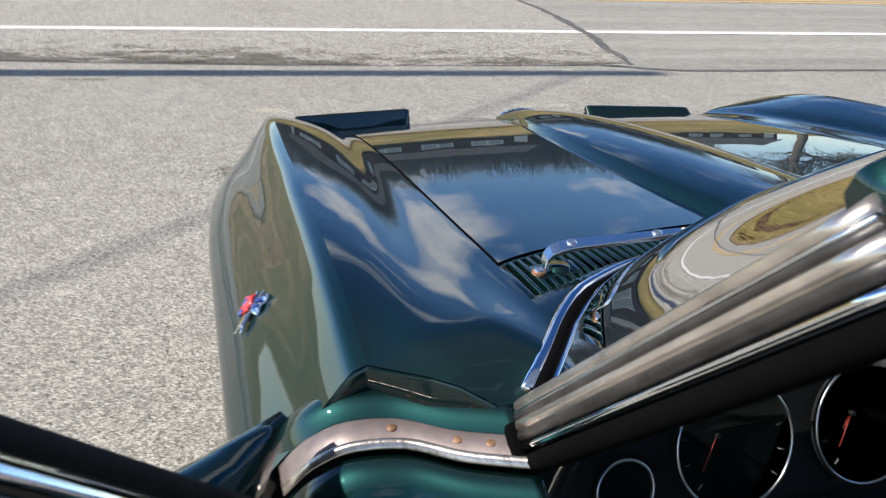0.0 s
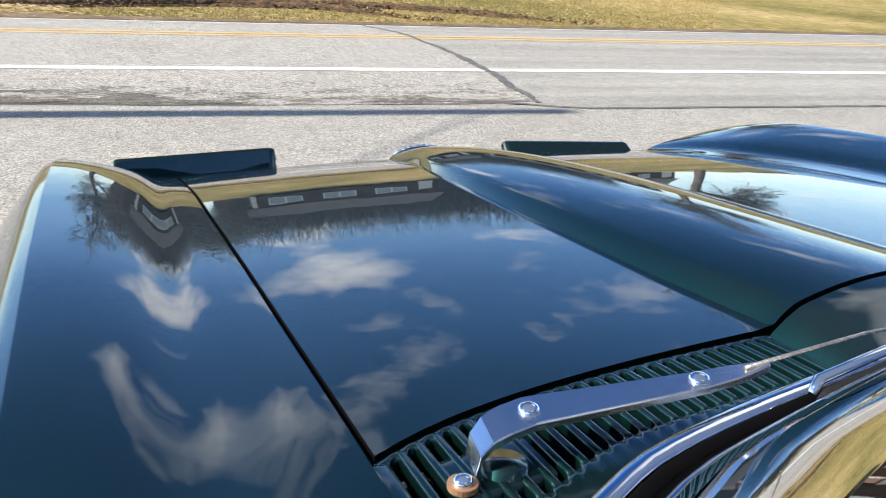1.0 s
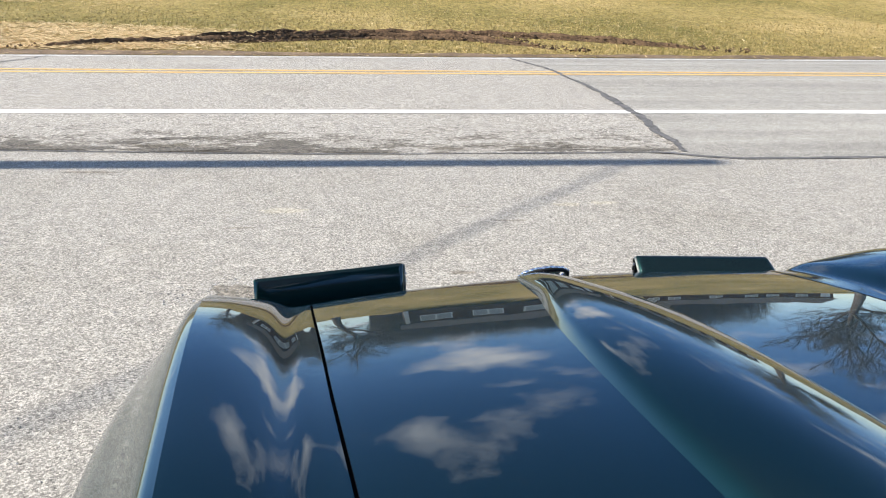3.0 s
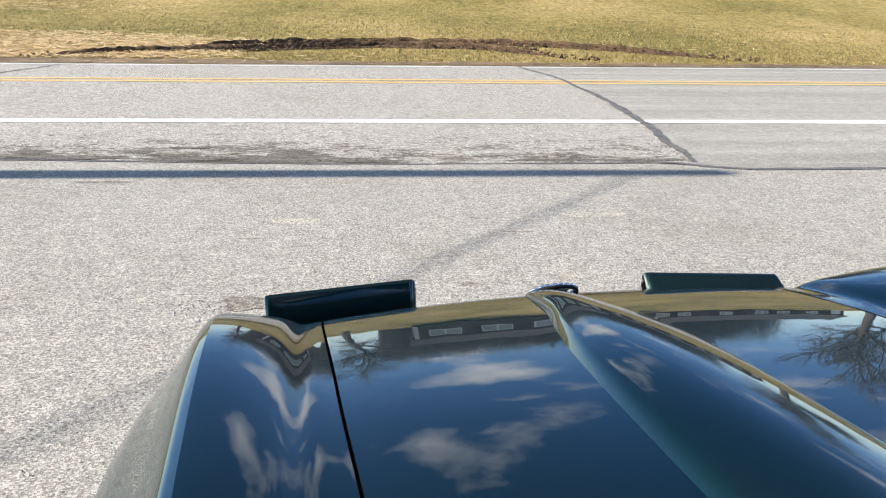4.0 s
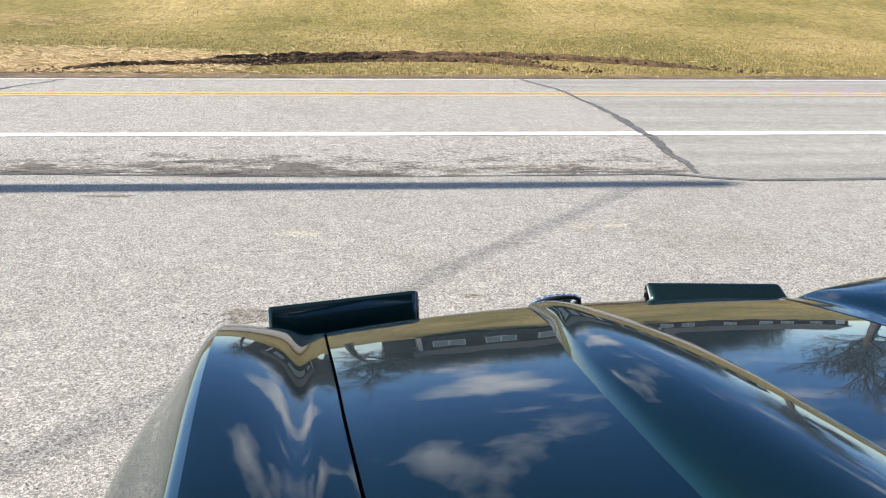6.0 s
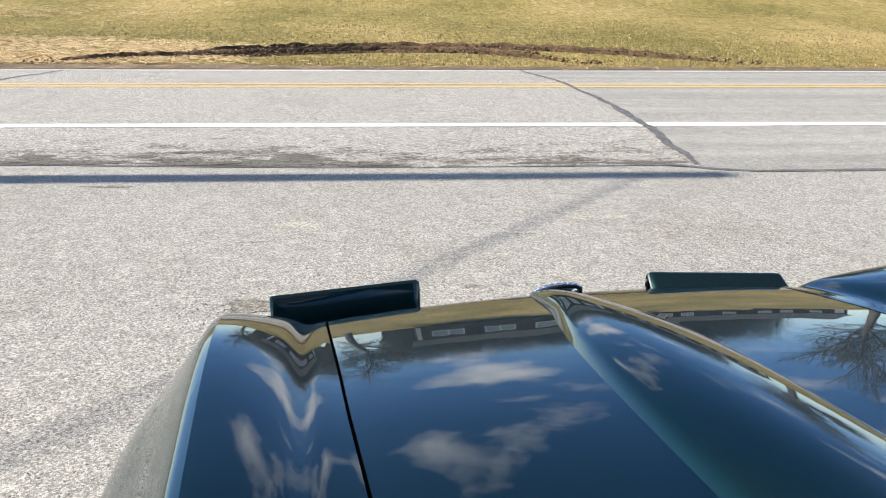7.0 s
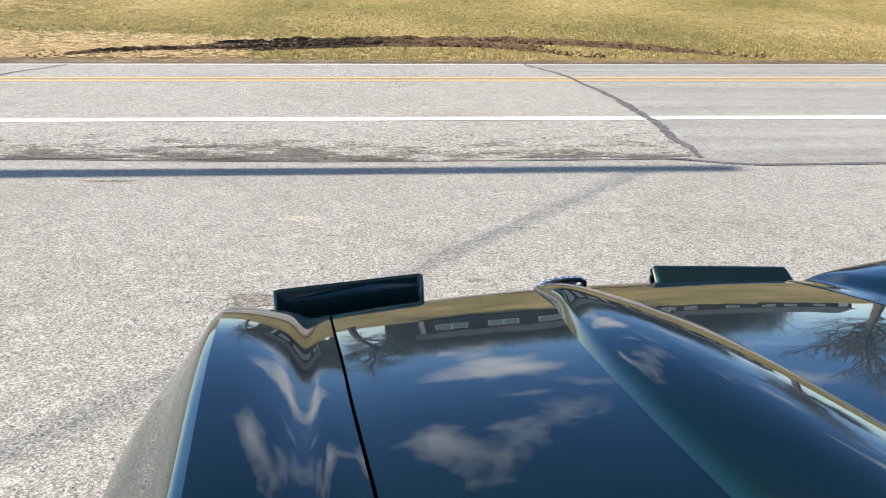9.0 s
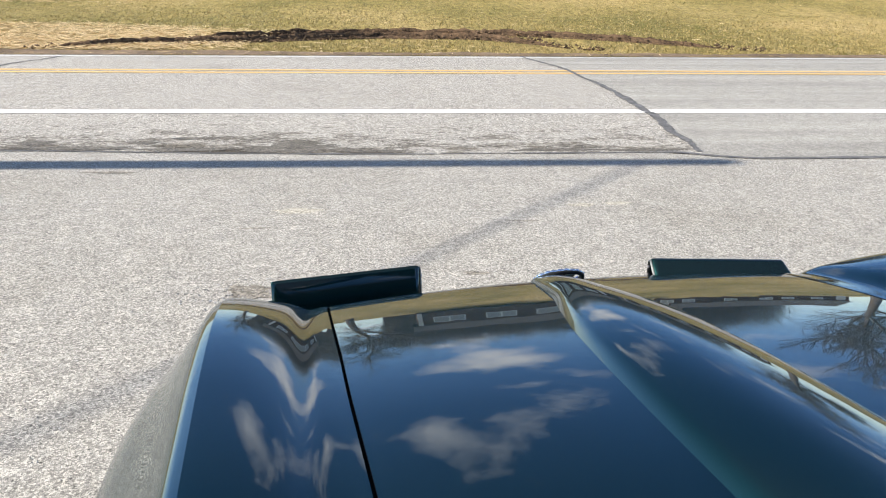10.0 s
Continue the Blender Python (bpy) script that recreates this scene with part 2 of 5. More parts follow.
        K(mp.outputs[0], mp2.inputs["Vector"])
        bw = N("ShaderNodeMapRange"); bw.interpolation_type = "SMOOTHSTEP"
        bw.inputs["From Min"].default_value, bw.inputs["From Max"].default_value = silt + 1.7, silt + 0.3
        K(sp.outputs["Y"], bw.inputs["Value"])
        cx2 = N("ShaderNodeMath"); cx2.operation = "MULTIPLY"; K(bw.outputs[0], cx2.inputs[0]); K(bx.outputs[0], cx2.inputs[1])
        sum1 = N("ShaderNodeMath"); sum1.operation = "MULTIPLY_ADD"; sum1.inputs[1].default_value = 0.24
        K(cx2.outputs[0], sum1.inputs[0]); K(pt.outputs["Fac"], sum1.inputs[2])
        sum2 = N("ShaderNodeMath"); sum2.operation = "MULTIPLY_ADD"; sum2.inputs[1].default_value = 0.75
        K(mp2.outputs["Fac"], sum2.inputs[0]); K(sum1.outputs[0], sum2.inputs[2])
        r4 = N("ShaderNodeMapRange")
        r4.inputs["From Min"].default_value, r4.inputs["From Max"].default_value = 1.08, 1.17
        r4.inputs["To Max"].default_value = 0.9
        K(sum2.outputs[0], r4.inputs["Value"])
        m4 = N("ShaderNodeMix"); m4.data_type = "RGBA"; m4.blend_type = "MULTIPLY"
        m4.inputs["B"].default_value = (0.36, 0.34, 0.31, 1)
        K(r4.outputs[0], m4.inputs["Factor"]); K(mx.outputs["Result"], m4.inputs["A"])
        mx = m4
    mw = N("ShaderNodeMix"); mw.data_type = "RGBA"; mw.blend_type = "MULTIPLY"; mw.inputs["Factor"].default_value = 1
    mw.inputs["B"].default_value = (*warm, 1)
    K(mx.outputs["Result"], mw.inputs["A"]); K(mw.outputs["Result"], b.inputs["Base Color"])
    b.inputs["Roughness"].default_value = 0.88
    b.inputs["Specular IOR Level"].default_value = 0.3
    bp = N("ShaderNodeBump"); bp.inputs["Strength"].default_value = 0.7; bp.inputs["Distance"].default_value = 0.004
    K(av.outputs[0], bp.inputs["Height"]); K(bp.outputs[0], b.inputs["Normal"])
    return m


def grass_mat():
    m, nt, b = material("lawn")
    N, K = nt.nodes.new, nt.links.new
    tc = N("ShaderNodeTexCoord")
    mp = N("ShaderNodeMapping"); mp.inputs["Scale"].default_value = (1.0, 0.45, 1.0)
    K(tc.outputs["Object"], mp.inputs[0])
    big = N("ShaderNodeTexNoise"); big.inputs["Scale"].default_value = 0.16; big.inputs["Detail"].default_value = 5
    K(mp.outputs[0], big.inputs["Vector"])
    mid = N("ShaderNodeTexNoise"); mid.inputs["Scale"].default_value = 2.5; mid.inputs["Detail"].default_value = 8; mid.inputs["Roughness"].default_value = 0.7
    K(mp.outputs[0], mid.inputs["Vector"])
    fine = N("ShaderNodeTexNoise"); fine.inputs["Scale"].default_value = 34; fine.inputs["Detail"].default_value = 5; fine.inputs["Roughness"].default_value = 0.75
    K(tc.outputs["Object"], fine.inputs["Vector"])
    s1 = N("ShaderNodeMath"); s1.operation = "MULTIPLY_ADD"; s1.inputs[1].default_value = 0.5
    K(mid.outputs["Fac"], s1.inputs[0]); K(big.outputs["Fac"], s1.inputs[2])
    ramp = N("ShaderNodeValToRGB")
    el = ramp.color_ramp.elements
    el[0].position, el[0].color = 0.56, (0.165, 0.144, 0.038, 1)
    el[1].position, el[1].color = 0.92, (0.46, 0.345, 0.145, 1)
    e = el.new(0.74); e.color = (0.305, 0.240, 0.080, 1)
    K(s1.outputs[0], ramp.inputs[0])
    mr = N("ShaderNodeMapRange")
    mr.inputs["From Min"].default_value, mr.inputs["From Max"].default_value = 0.3, 0.7
    mr.inputs["To Min"].default_value, mr.inputs["To Max"].default_value = 0.55, 1.4
    K(fine.outputs["Fac"], mr.inputs["Value"])
    # mown tufts, drawn out across the field
    mg = N("ShaderNodeMapping"); mg.inputs["Scale"].default_value = (9.0, 1.9, 1.0)
    K(tc.outputs["Object"], mg.inputs[0])
    tuft = N("ShaderNodeTexNoise"); tuft.inputs["Scale"].default_value = 1.0; tuft.inputs["Detail"].default_value = 5; tuft.inputs["Roughness"].default_value = 0.75
    K(mg.outputs[0], tuft.inputs["Vector"])
    tr = N("ShaderNodeMapRange")
    tr.inputs["From Min"].default_value, tr.inputs["From Max"].default_value = 0.32, 0.68
    tr.inputs["To Min"].default_value, tr.inputs["To Max"].default_value = 0.45, 1.5
    K(tuft.outputs["Fac"], tr.inputs["Value"])
    tm = N("ShaderNodeMath"); tm.operation = "MULTIPLY"; K(mr.outputs[0], tm.inputs[0]); K(tr.outputs[0], tm.inputs[1])
    sc = N("ShaderNodeVectorMath"); sc.operation = "SCALE"
    K(ramp.outputs[0], sc.inputs[0]); K(tm.outputs[0], sc.inputs["Scale"])
    K(sc.outputs[0], b.inputs["Base Color"])
    b.inputs["Roughness"].default_value = 0.9
    b.inputs["Specular IOR Level"].default_value = 0.15
    bp = N("ShaderNodeBump"); bp.inputs["Strength"].default_value = 0.9; bp.inputs["Distance"].default_value = 0.03
    K(fine.outputs["Fac"], bp.inputs["Height"]); K(bp.outputs[0], b.inputs["Normal"])
    return m


def island_mat(name, a, c, rough=0.85, sheen=0.0):
    """Small pieces that differ in tone from one to the next."""
    m, nt, b = material(name)
    N, K = nt.nodes.new, nt.links.new
    g = N("ShaderNodeNewGeometry")
    ramp = N("ShaderNodeValToRGB")
    ramp.color_ramp.elements[0].color, ramp.color_ramp.elements[1].color = (*a, 1), (*c, 1)
    K(g.outputs["Random Per Island"], ramp.inputs[0]); K(ramp.outputs[0], b.inputs["Base Color"])
    b.inputs["Roughness"].default_value = rough
    b.inputs["Specular IOR Level"].default_value = 0.2
    return m


def paint_line(name, col, under):
    """Road paint, worn through to the asphalt in small flecks."""
    m, nt, b = material(name)
    N, K = nt.nodes.new, nt.links.new
    tc = N("ShaderNodeTexCoord")
    n1 = N("ShaderNodeTexNoise"); n1.inputs["Scale"].default_value = 55; n1.inputs["Detail"].default_value = 6; n1.inputs["Roughness"].default_value = 0.7
    K(tc.outputs["Object"], n1.inputs["Vector"])
    ramp = N("ShaderNodeValToRGB")
    ramp.color_ramp.elements[0].position, ramp.color_ramp.elements[0].color = 0.33, (*under, 1)
    ramp.color_ramp.elements[1].position, ramp.color_ramp.elements[1].color = 0.46, (*col, 1)
    K(n1.outputs["Fac"], ramp.inputs[0]); K(ramp.outputs[0], b.inputs["Base Color"])
    b.inputs["Roughness"].default_value = 0.7
    return m


def car_paint():
    """Dark green metallic paint under a deep clear coat."""
    m, nt, b = material("dark_green_paint")
    N, K = nt.nodes.new, nt.links.new
    tc = N("ShaderNodeTexCoord")
    fl = N("ShaderNodeTexVoronoi"); fl.inputs["Scale"].default_value = 1400
    K(tc.outputs["Object"], fl.inputs["Vector"])
    hsv = N("ShaderNodeMix"); hsv.data_type = "RGBA"
    hsv.inputs["A"].default_value = (0.0034, 0.0165, 0.0160, 1)
    hsv.inputs["B"].default_value = (0.0068, 0.0325, 0.0310, 1)
    K(fl.outputs["Distance"], hsv.inputs["Factor"]); K(hsv.outputs["Result"], b.inputs["Base Color"])
    b.inputs["Metallic"].default_value = 0.85
    b.inputs["Roughness"].default_value = 0.48
    b.inputs["Coat Weight"].default_value, b.inputs["Coat Roughness"].default_value = 1.0, 0.006
    b.inputs["Coat IOR"].default_value = 1.52
    b.inputs["Specular IOR Level"].default_value = 0.0
    orange = N("ShaderNodeTexNoise"); orange.inputs["Scale"].default_value = 16; orange.inputs["Detail"].default_value = 1
    K(tc.outputs["Object"], orange.inputs["Vector"])
    bp = N("ShaderNodeBump"); bp.inputs["Strength"].default_value = 0.06; bp.inputs["Distance"].default_value = 0.002
    K(orange.outputs["Fac"], bp.inputs["Height"]); K(bp.outputs[0], b.inputs["Coat Normal"])
    return m


def glass_mat():
    m, nt, _ = material("window_glass")
    N, K = nt.nodes.new, nt.links.new
    tr = N("ShaderNodeBsdfTransparent"); tr.inputs[0].default_value = (0.86, 0.93, 0.9, 1)
    gl = N("ShaderNodeBsdfGlossy"); gl.inputs["Roughness"].default_value = 0.0
    fr = N("ShaderNodeFresnel"); fr.inputs["IOR"].default_value = 1.52
    mx = N("ShaderNodeMixShader")
    K(fr.outputs[0], mx.inputs[0]); K(tr.outputs[0], mx.inputs[1]); K(gl.outputs[0], mx.inputs[2])
    K(mx.outputs[0], nt.nodes["Material Output"].inputs[0])
    return m


M_LOT = asphalt("lot_asphalt", (0.298, 0.285, 0.262), (0.80, 0.765, 0.70), (0.80, 0.785, 0.75), (1, 0.98, 0.925), grit=150, stain=0.75, coarse=0.24)
M_OLD = asphalt("old_road_asphalt", (0.305, 0.291, 0.266), (0.84, 0.80, 0.73), (0.75, 0.73, 0.70), (1, 0.98, 0.93), grit=100, silt=6.25, coarse=0.30)
M_NEW = asphalt("new_road_asphalt", (0.315, 0.303, 0.284), (0.55, 0.531, 0.497), (0.85, 0.85, 0.85), (1, 0.985, 0.92), grit=120, stain=0.45, coarse=0.2, tracks=0.16)
M_TAR = simple("crack_sealer", (0.125, 0.122, 0.118), 0.85, bump=0.006, scale=90, vary=0.6, spec=0.3)
M_WHITE = paint_line("white_road_paint", (0.70, 0.69, 0.645), (0.30, 0.29, 0.27))
M_YELLOW = paint_line("yellow_road_paint", (0.70, 0.44, 0.12), (0.42, 0.36, 0.25))
M_LAWN = grass_mat()
M_BLADE = island_mat("grass_blade", (0.125, 0.103, 0.028), (0.56, 0.42, 0.185))
M_STRAW = island_mat("straw_stem", (0.42, 0.29, 0.13), (0.86, 0.68, 0.40))
# brown soil, kept dark so the colour also carries the ruts' shadow
M_MUD = simple("mud", (0.105, 0.066, 0.037), 0.9, bump=0.04, scale=20, vary=0.75, spec=0.2)
M_PAINT = car_paint()
M_GLASS = glass_mat()
M_CHROME = simple("chrome", (0.78, 0.79, 0.81), 0.06, 1.0, vary=0.04, scale=30)
M_SATIN = simple("satin_chrome", (0.74, 0.74, 0.75), 0.22, 1.0, vary=0.06, scale=60)
M_ENDCAP = simple("dull_grey_paint", (0.050, 0.070, 0.072), 0.45, vary=0.3, scale=60)
M_STEEL = simple("brushed_stainless", (0.52, 0.52, 0.52), 0.28, 1.0, vary=0.15, scale=25)
M_RUBBER = simple("black_rubber", (0.010, 0.010, 0.010), 0.7, bump=0.001, scale=120, vary=0.3, spec=0.2)
# near-black for rubber and lining, and for shade painted into panel gaps
M_SHUT = simple("black_trim_and_gap_shade", (0.0024, 0.0024, 0.0026), 0.9, spec=0.03)
M_WORN = simple("worn_pillar_metal", (0.47, 0.42, 0.37), 0.27, 0.85, bump=0.0014, scale=60, vary=0.4, stretch=(3.0, 0.35, 0.5))
M_PERISHED = simple("perished_rubber", (0.024, 0.021, 0.019), 0.42, bump=0.002, scale=70, vary=0.7, spec=0.45, stretch=(3.0, 0.5, 0.6))
M_PLATE = simple("worn_jamb_steel", (0.19, 0.155, 0.148), 0.45, 0.35, bump=0.002, scale=45, vary=0.28)
M_VINYL = simple("black_vinyl", (0.010, 0.0105, 0.011), 0.6, spec=0.2, bump=0.0006, scale=400, vary=0.2)
M_DIAL = simple("black_dial", (0.010, 0.012, 0.013), 0.6, spec=0.15)
M_MARK = simple("faded_dial_marking", (0.16, 0.17, 0.17), 0.6, spec=0.2)
M_RED = simple("red_enamel", (0.55, 0.03, 0.025), 0.3, coat=0.5)
M_NEEDLE = simple("faded_red_needle", (0.22, 0.02, 0.015), 0.6)
M_BLUE = simple("blue_enamel", (0.03, 0.07, 0.35), 0.3, coat=0.5)
M_SCREW = simple("rusty_screw", (0.36, 0.20, 0.11), 0.5, 0.6, bump=0.001, scale=90, vary=0.4)
M_WOOD = simple("weathered_pole_wood", (0.17, 0.13, 0.10), 0.9, bump=0.01, scale=14, vary=0.3)
M_BARK = simple("bark", (0.105, 0.085, 0.068), 0.95, bump=0.01, scale=20, vary=0.35)
M_BRICK = simple("brown_brick", (0.085, 0.042, 0.030), 0.9, bump=0.01, scale=8, vary=0.3)
M_ROOF = simple("dark_shingle", (0.06, 0.055, 0.05), 0.9, bump=0.01, scale=10, vary=0.3)
M_TRIM = simple("white_trim", (0.75, 0.75, 0.73), 0.5)
M_PANE = simple("curtained_pane", (0.42, 0.43, 0.44), 0.08, vary=0.15)
M_WOODS = island_mat("bare_twigs", (0.07, 0.055, 0.045), (0.17, 0.135, 0.11))
M_WIRE = simple("black_cable", (0.02, 0.02, 0.02), 0.6)
M_STONE = island_mat("loose_grit", (0.12, 0.115, 0.11), (0.55, 0.53, 0.5))


# ---- mesh helpers ----
def mesh_of(name, verts, faces, mat, smooth=True, mats=None, idx=None):
    me = bpy.data.meshes.new(name)
    me.from_pydata([tuple(v) for v in verts], [], [tuple(f) for f in faces])
    for mm in (mats or [mat]):
        me.materials.append(mm)
    if idx is not None:
        me.polygons.foreach_set("material_index", idx)
    if smooth:
        me.polygons.foreach_set("use_smooth", [True] * len(me.polygons))
    me.update()
    return me


def thing(name, label, category, loc=(0, 0, 0), rz=0, kind="", group=""):
    ob = new(name)
    ob.matrix_world = pose(*loc, 0, 0, rz)
    return tagged(ob, label, category, group, kind)


def part(name, data, mat, parent, label=""):
    """Links a bmesh, or a ready mesh, as one mesh object under a thing or a part."""
    if isinstance(data, bmesh.types.BMesh):
        me = bpy.data.meshes.new(name)
        data.to_mesh(me)
        data.free()
        me.materials.append(mat)
    else:
        me = data
    ob = new(name, me)
    ob.parent = parent
    if label:
        ob["label"] = label
    return ob


def grid_faces(nu, nv, close=False):
    """Faces of a grid of nv rows of nu vertices."""
    f = []
    for j in range(nv - 1):
        for i in range(nu - 1 + (1 if close else 0)):
            a, b2 = j * nu + i, j * nu + (i + 1) % nu
            f.append((a, b2, b2 + nu, a + nu))
    return f


def box_bm(size, loc=(0, 0, 0), bevel=0.0, rot=None):
    bm = bmesh.new()
    bmesh.ops.create_cube(bm, size=1.0)
    bmesh.ops.scale(bm, vec=size, verts=bm.verts)
    if bevel:
        bmesh.ops.bevel(bm, geom=bm.edges[:], offset=bevel, segments=2, affect="EDGES", profile=0.6)
    if rot:
        bmesh.ops.transform(bm, matrix=rot, verts=bm.verts)
    bmesh.ops.translate(bm, vec=loc, verts=bm.verts)
    return bm


def tube(points, radii, n=10, mat=None, name="tube", cap=True, flat=1.0):
    """A tapered tube along a line of points."""
    pts = [Vector(p) for p in points]
    if not hasattr(radii, "__len__"):
        radii = [radii] * len(pts)
    verts, faces = [], []
    for i, p in enumerate(pts):
        d = (pts[min(i + 1, len(pts) - 1)] - pts[max(i - 1, 0)]).normalized()
        a = d.cross(Vector((0, 0, 1)))
        if a.length < 1e-3:
            a = d.cross(Vector((0, 1, 0)))
        a.normalize()
        b2 = a.cross(d).normalized()
        for k in range(n):
            an = 2 * math.pi * k / n
            verts.append(p + a * math.cos(an) * radii[i] + b2 * math.sin(an) * radii[i] * flat)
    faces = grid_faces(n, len(pts), True)
    if cap:
        faces += [tuple(range(n - 1, -1, -1)), tuple(range((len(pts) - 1) * n, len(pts) * n))]
    return mesh_of(name, verts, faces, mat)


def ring(center, axis, radius, thick, mat, name="ring", n=48, k=8):
    """A torus."""
    ax = Vector(axis).normalized()
    u = ax.orthogonal().normalized()
    v = ax.cross(u)
    verts = []
    for i in range(n):
        an = 2 * math.pi * i / n
        r = u * math.cos(an) + v * math.sin(an)
        for j in range(k):
            bn = 2 * math.pi * j / k
            verts.append(Vector(center) + r * (radius + thick * math.cos(bn)) + ax * thick * math.sin(bn))
    faces = []
    for i in range(n):
        for j in range(k):
            faces.append((i * k + j, i * k + (j + 1) % k, ((i + 1) % n) * k + (j + 1) % k, ((i + 1) % n) * k + j))
    return mesh_of(name, verts, faces, mat)


def disc(center, axis, radius, mat, name="disc", n=40, thick=0.004):
    ax = Vector(axis).normalized()
    u = ax.orthogonal().normalized()
    v = ax.cross(u)
    verts = []
    for s in (0.0, thick):
        for i in range(n):
            an = 2 * math.pi * i / n
            verts.append(Vector(center) + ax * s + (u * math.cos(an) + v * math.sin(an)) * radius)
    faces = [tuple(range(n, 2 * n)), tuple(range(n - 1, -1, -1))] + [(i, (i + 1) % n, n + (i + 1) % n, n + i) for i in range(n)]
    return mesh_of(name, verts, faces, mat, smooth=False)


def pw(x, *pairs):
    """Smooth value at x through pairs (x, value), x falling or rising."""
    ps = sorted(pairs)
    if x <= ps[0][0]:
        return ps[0][1]
    if x >= ps[-1][0]:
        return ps[-1][1]
    for i in range(len(ps) - 1):
        if x <= ps[i + 1][0]:
            break
    def slope(k):
        if k == 0 or k == len(ps) - 1:
            j = 0 if k == 0 else k - 1
            return (ps[j + 1][1] - ps[j][1]) / (ps[j + 1][0] - ps[j][0])
        a = (ps[k][1] - ps[k - 1][1]) / (ps[k][0] - ps[k - 1][0])
        c = (ps[k + 1][1] - ps[k][1]) / (ps[k + 1][0] - ps[k][0])
        return 0.0 if a * c <= 0 else 2 * a * c / (a + c)
    h = ps[i + 1][0] - ps[i][0]
    t = (x - ps[i][0]) / h
    return ((2 * t**3 - 3 * t * t + 1) * ps[i][1] + (t**3 - 2 * t * t + t) * h * slope(i)
            + (-2 * t**3 + 3 * t * t) * ps[i + 1][1] + (t**3 - t * t) * h * slope(i + 1))


def smooth01(x):
    x = min(max(x, 0.0), 1.0)
    return x * x * (3 - 2 * x)


# ---- ground, road ----
Y_SEAM, Y_WHITE, Y_YELLOW, Y_FAR, Y_GRASS = 6.12, 8.07, 11.15, 14.15, 14.5


def road_z(y):
    return pw(y, (0, 0), (8, 0.0), (11.15, 0.0), (14.15, -0.135), (14.6, -0.15))


def seam_y(x):
    """The joint between the lot and the road's shoulder."""
    return pw(x, (-12, 6.5), (-2.66, 6.33), (-1.0, 6.22), (0.3, 6.17), (1.6, 6.18), (2.45, 6.20), (2.75, 6.06), (3.1, 5.985), (4.05, 5.995), (14, 6.2)) + 0.02 * noise.noise((x * 0.5, 3.1, 0)) + 0.012 * noise.noise((x * 3.1, 1.1, 0))


def crack_x(y):
    """Edge between the old and the new paving, a slanted sealed crack."""
    return 2.60 + pw(y, (6.2, 0.05), (6.9, 0.10), (8.05, 0.22), (9.0, 0.20), (10.0, 0.21), (11.15, 0.1), (12.0, 0.05), (14.5, -0.05)) + 0.05 * noise.noise((y * 1.3, 7.7, 0)) + 0.025 * noise.noise((y * 5, 2.7, 0)) + 0.012 * noise.noise((y * 19, 1.7, 0))


def sheet(name, x0, x1, ylo, yhi, nx, ny, mat, label, category, kind="structure", z=0.0, zf=road_z):
    """A paved sheet; its edges may be numbers or functions."""
    fx0, fx1 = (x0 if callable(x0) else lambda y: x0), (x1 if callable(x1) else lambda y: x1)
    fy0, fy1 = (ylo if callable(ylo) else lambda x: ylo), (yhi if callable(yhi) else lambda x: yhi)
    verts = []
    for j in range(ny + 1):
        for i in range(nx + 1):
            ym = fy0(0) + (fy1(0) - fy0(0)) * j / ny
            x = fx0(ym) + (fx1(ym) - fx0(ym)) * i / nx
            y = fy0(x) + (fy1(x) - fy0(x)) * j / ny
            verts.append((x, y, zf(y) + z))
    ob = new(name, mesh_of(name, verts, grid_faces(nx + 1, ny + 1), mat))
    return tagged(ob, label, category, kind=kind)


def lawn_z(x, y):
    return -0.165 + 0.02 * smooth01((y - 14.4) / 1.0) + (0.018 * noise.noise((x * 0.8, y * 0.8, 0)) + 3.9 * smooth01((y - 24) / 50))


def build_ground():
    xs = sorted({*[-2000, -900, -400, -200, -120, -80, -50, -30], *np.arange(-20, 20.01, 0.25).round(3).tolist(), *[30, 50, 80, 120, 200, 400, 900, 2000]})
    ys = sorted({*[-2000, -800, -300, -100, -40, -20, -5, 5, 12], *np.arange(14.0, 24.01, 0.1).round(3).tolist(), *[26, 28, 31, 35, 40, 50, 65, 80, 100, 130, 180, 300, 600, 1200, 2500]})
    verts = []
    for y in ys:
        for x in xs:
            z = -0.22 if y < 14.2 else lawn_z(x, y)
            verts.append((x, y, z))
    me = mesh_of("ground", verts, grid_faces(len(xs), len(ys)), M_LAWN)
    tagged(new("ground", me), "dry yellow-green mown lawn field beyond the road", "lawn", kind="structure")


build_ground()
sheet("parking_lot", -40, 40, -40, seam_y, 160, 4, M_LOT, "pale weathered asphalt parking lot with exposed stones", "pavement")
sheet("road_shoulder", -40, lambda y: crack_x(y), seam_y, Y_GRASS, 120, 40, M_OLD, "old pale asphalt road with coarse stones", "road")
sheet("road_repaved", lambda y: crack_x(y), 40, seam_y, Y_GRASS, 120, 40, M_NEW, "newer smooth grey asphalt road surface", "road")


def strip(name, pts, widths, mat, label, category, z=0.004, kind="structure"):
    """A flat band along a line on the pavement."""
    verts = []
    for i, (x, y) in enumerate(pts):
        d = Vector((pts[min(i + 1, len(pts) - 1)][0] - pts[max(i - 1, 0)][0], pts[min(i + 1, len(pts) - 1)][1] - pts[max(i - 1, 0)][1])).normalized()
        w = widths[i] / 2
        for s in (-1, 1):
            xx, yy = x - d.y * w * s, y + d.x * w * s
            verts.append((xx, yy, road_z(yy) + z))
    return tagged(new(name, mesh_of(name, verts, grid_faces(2, len(pts)), mat)), label, category, kind=kind)


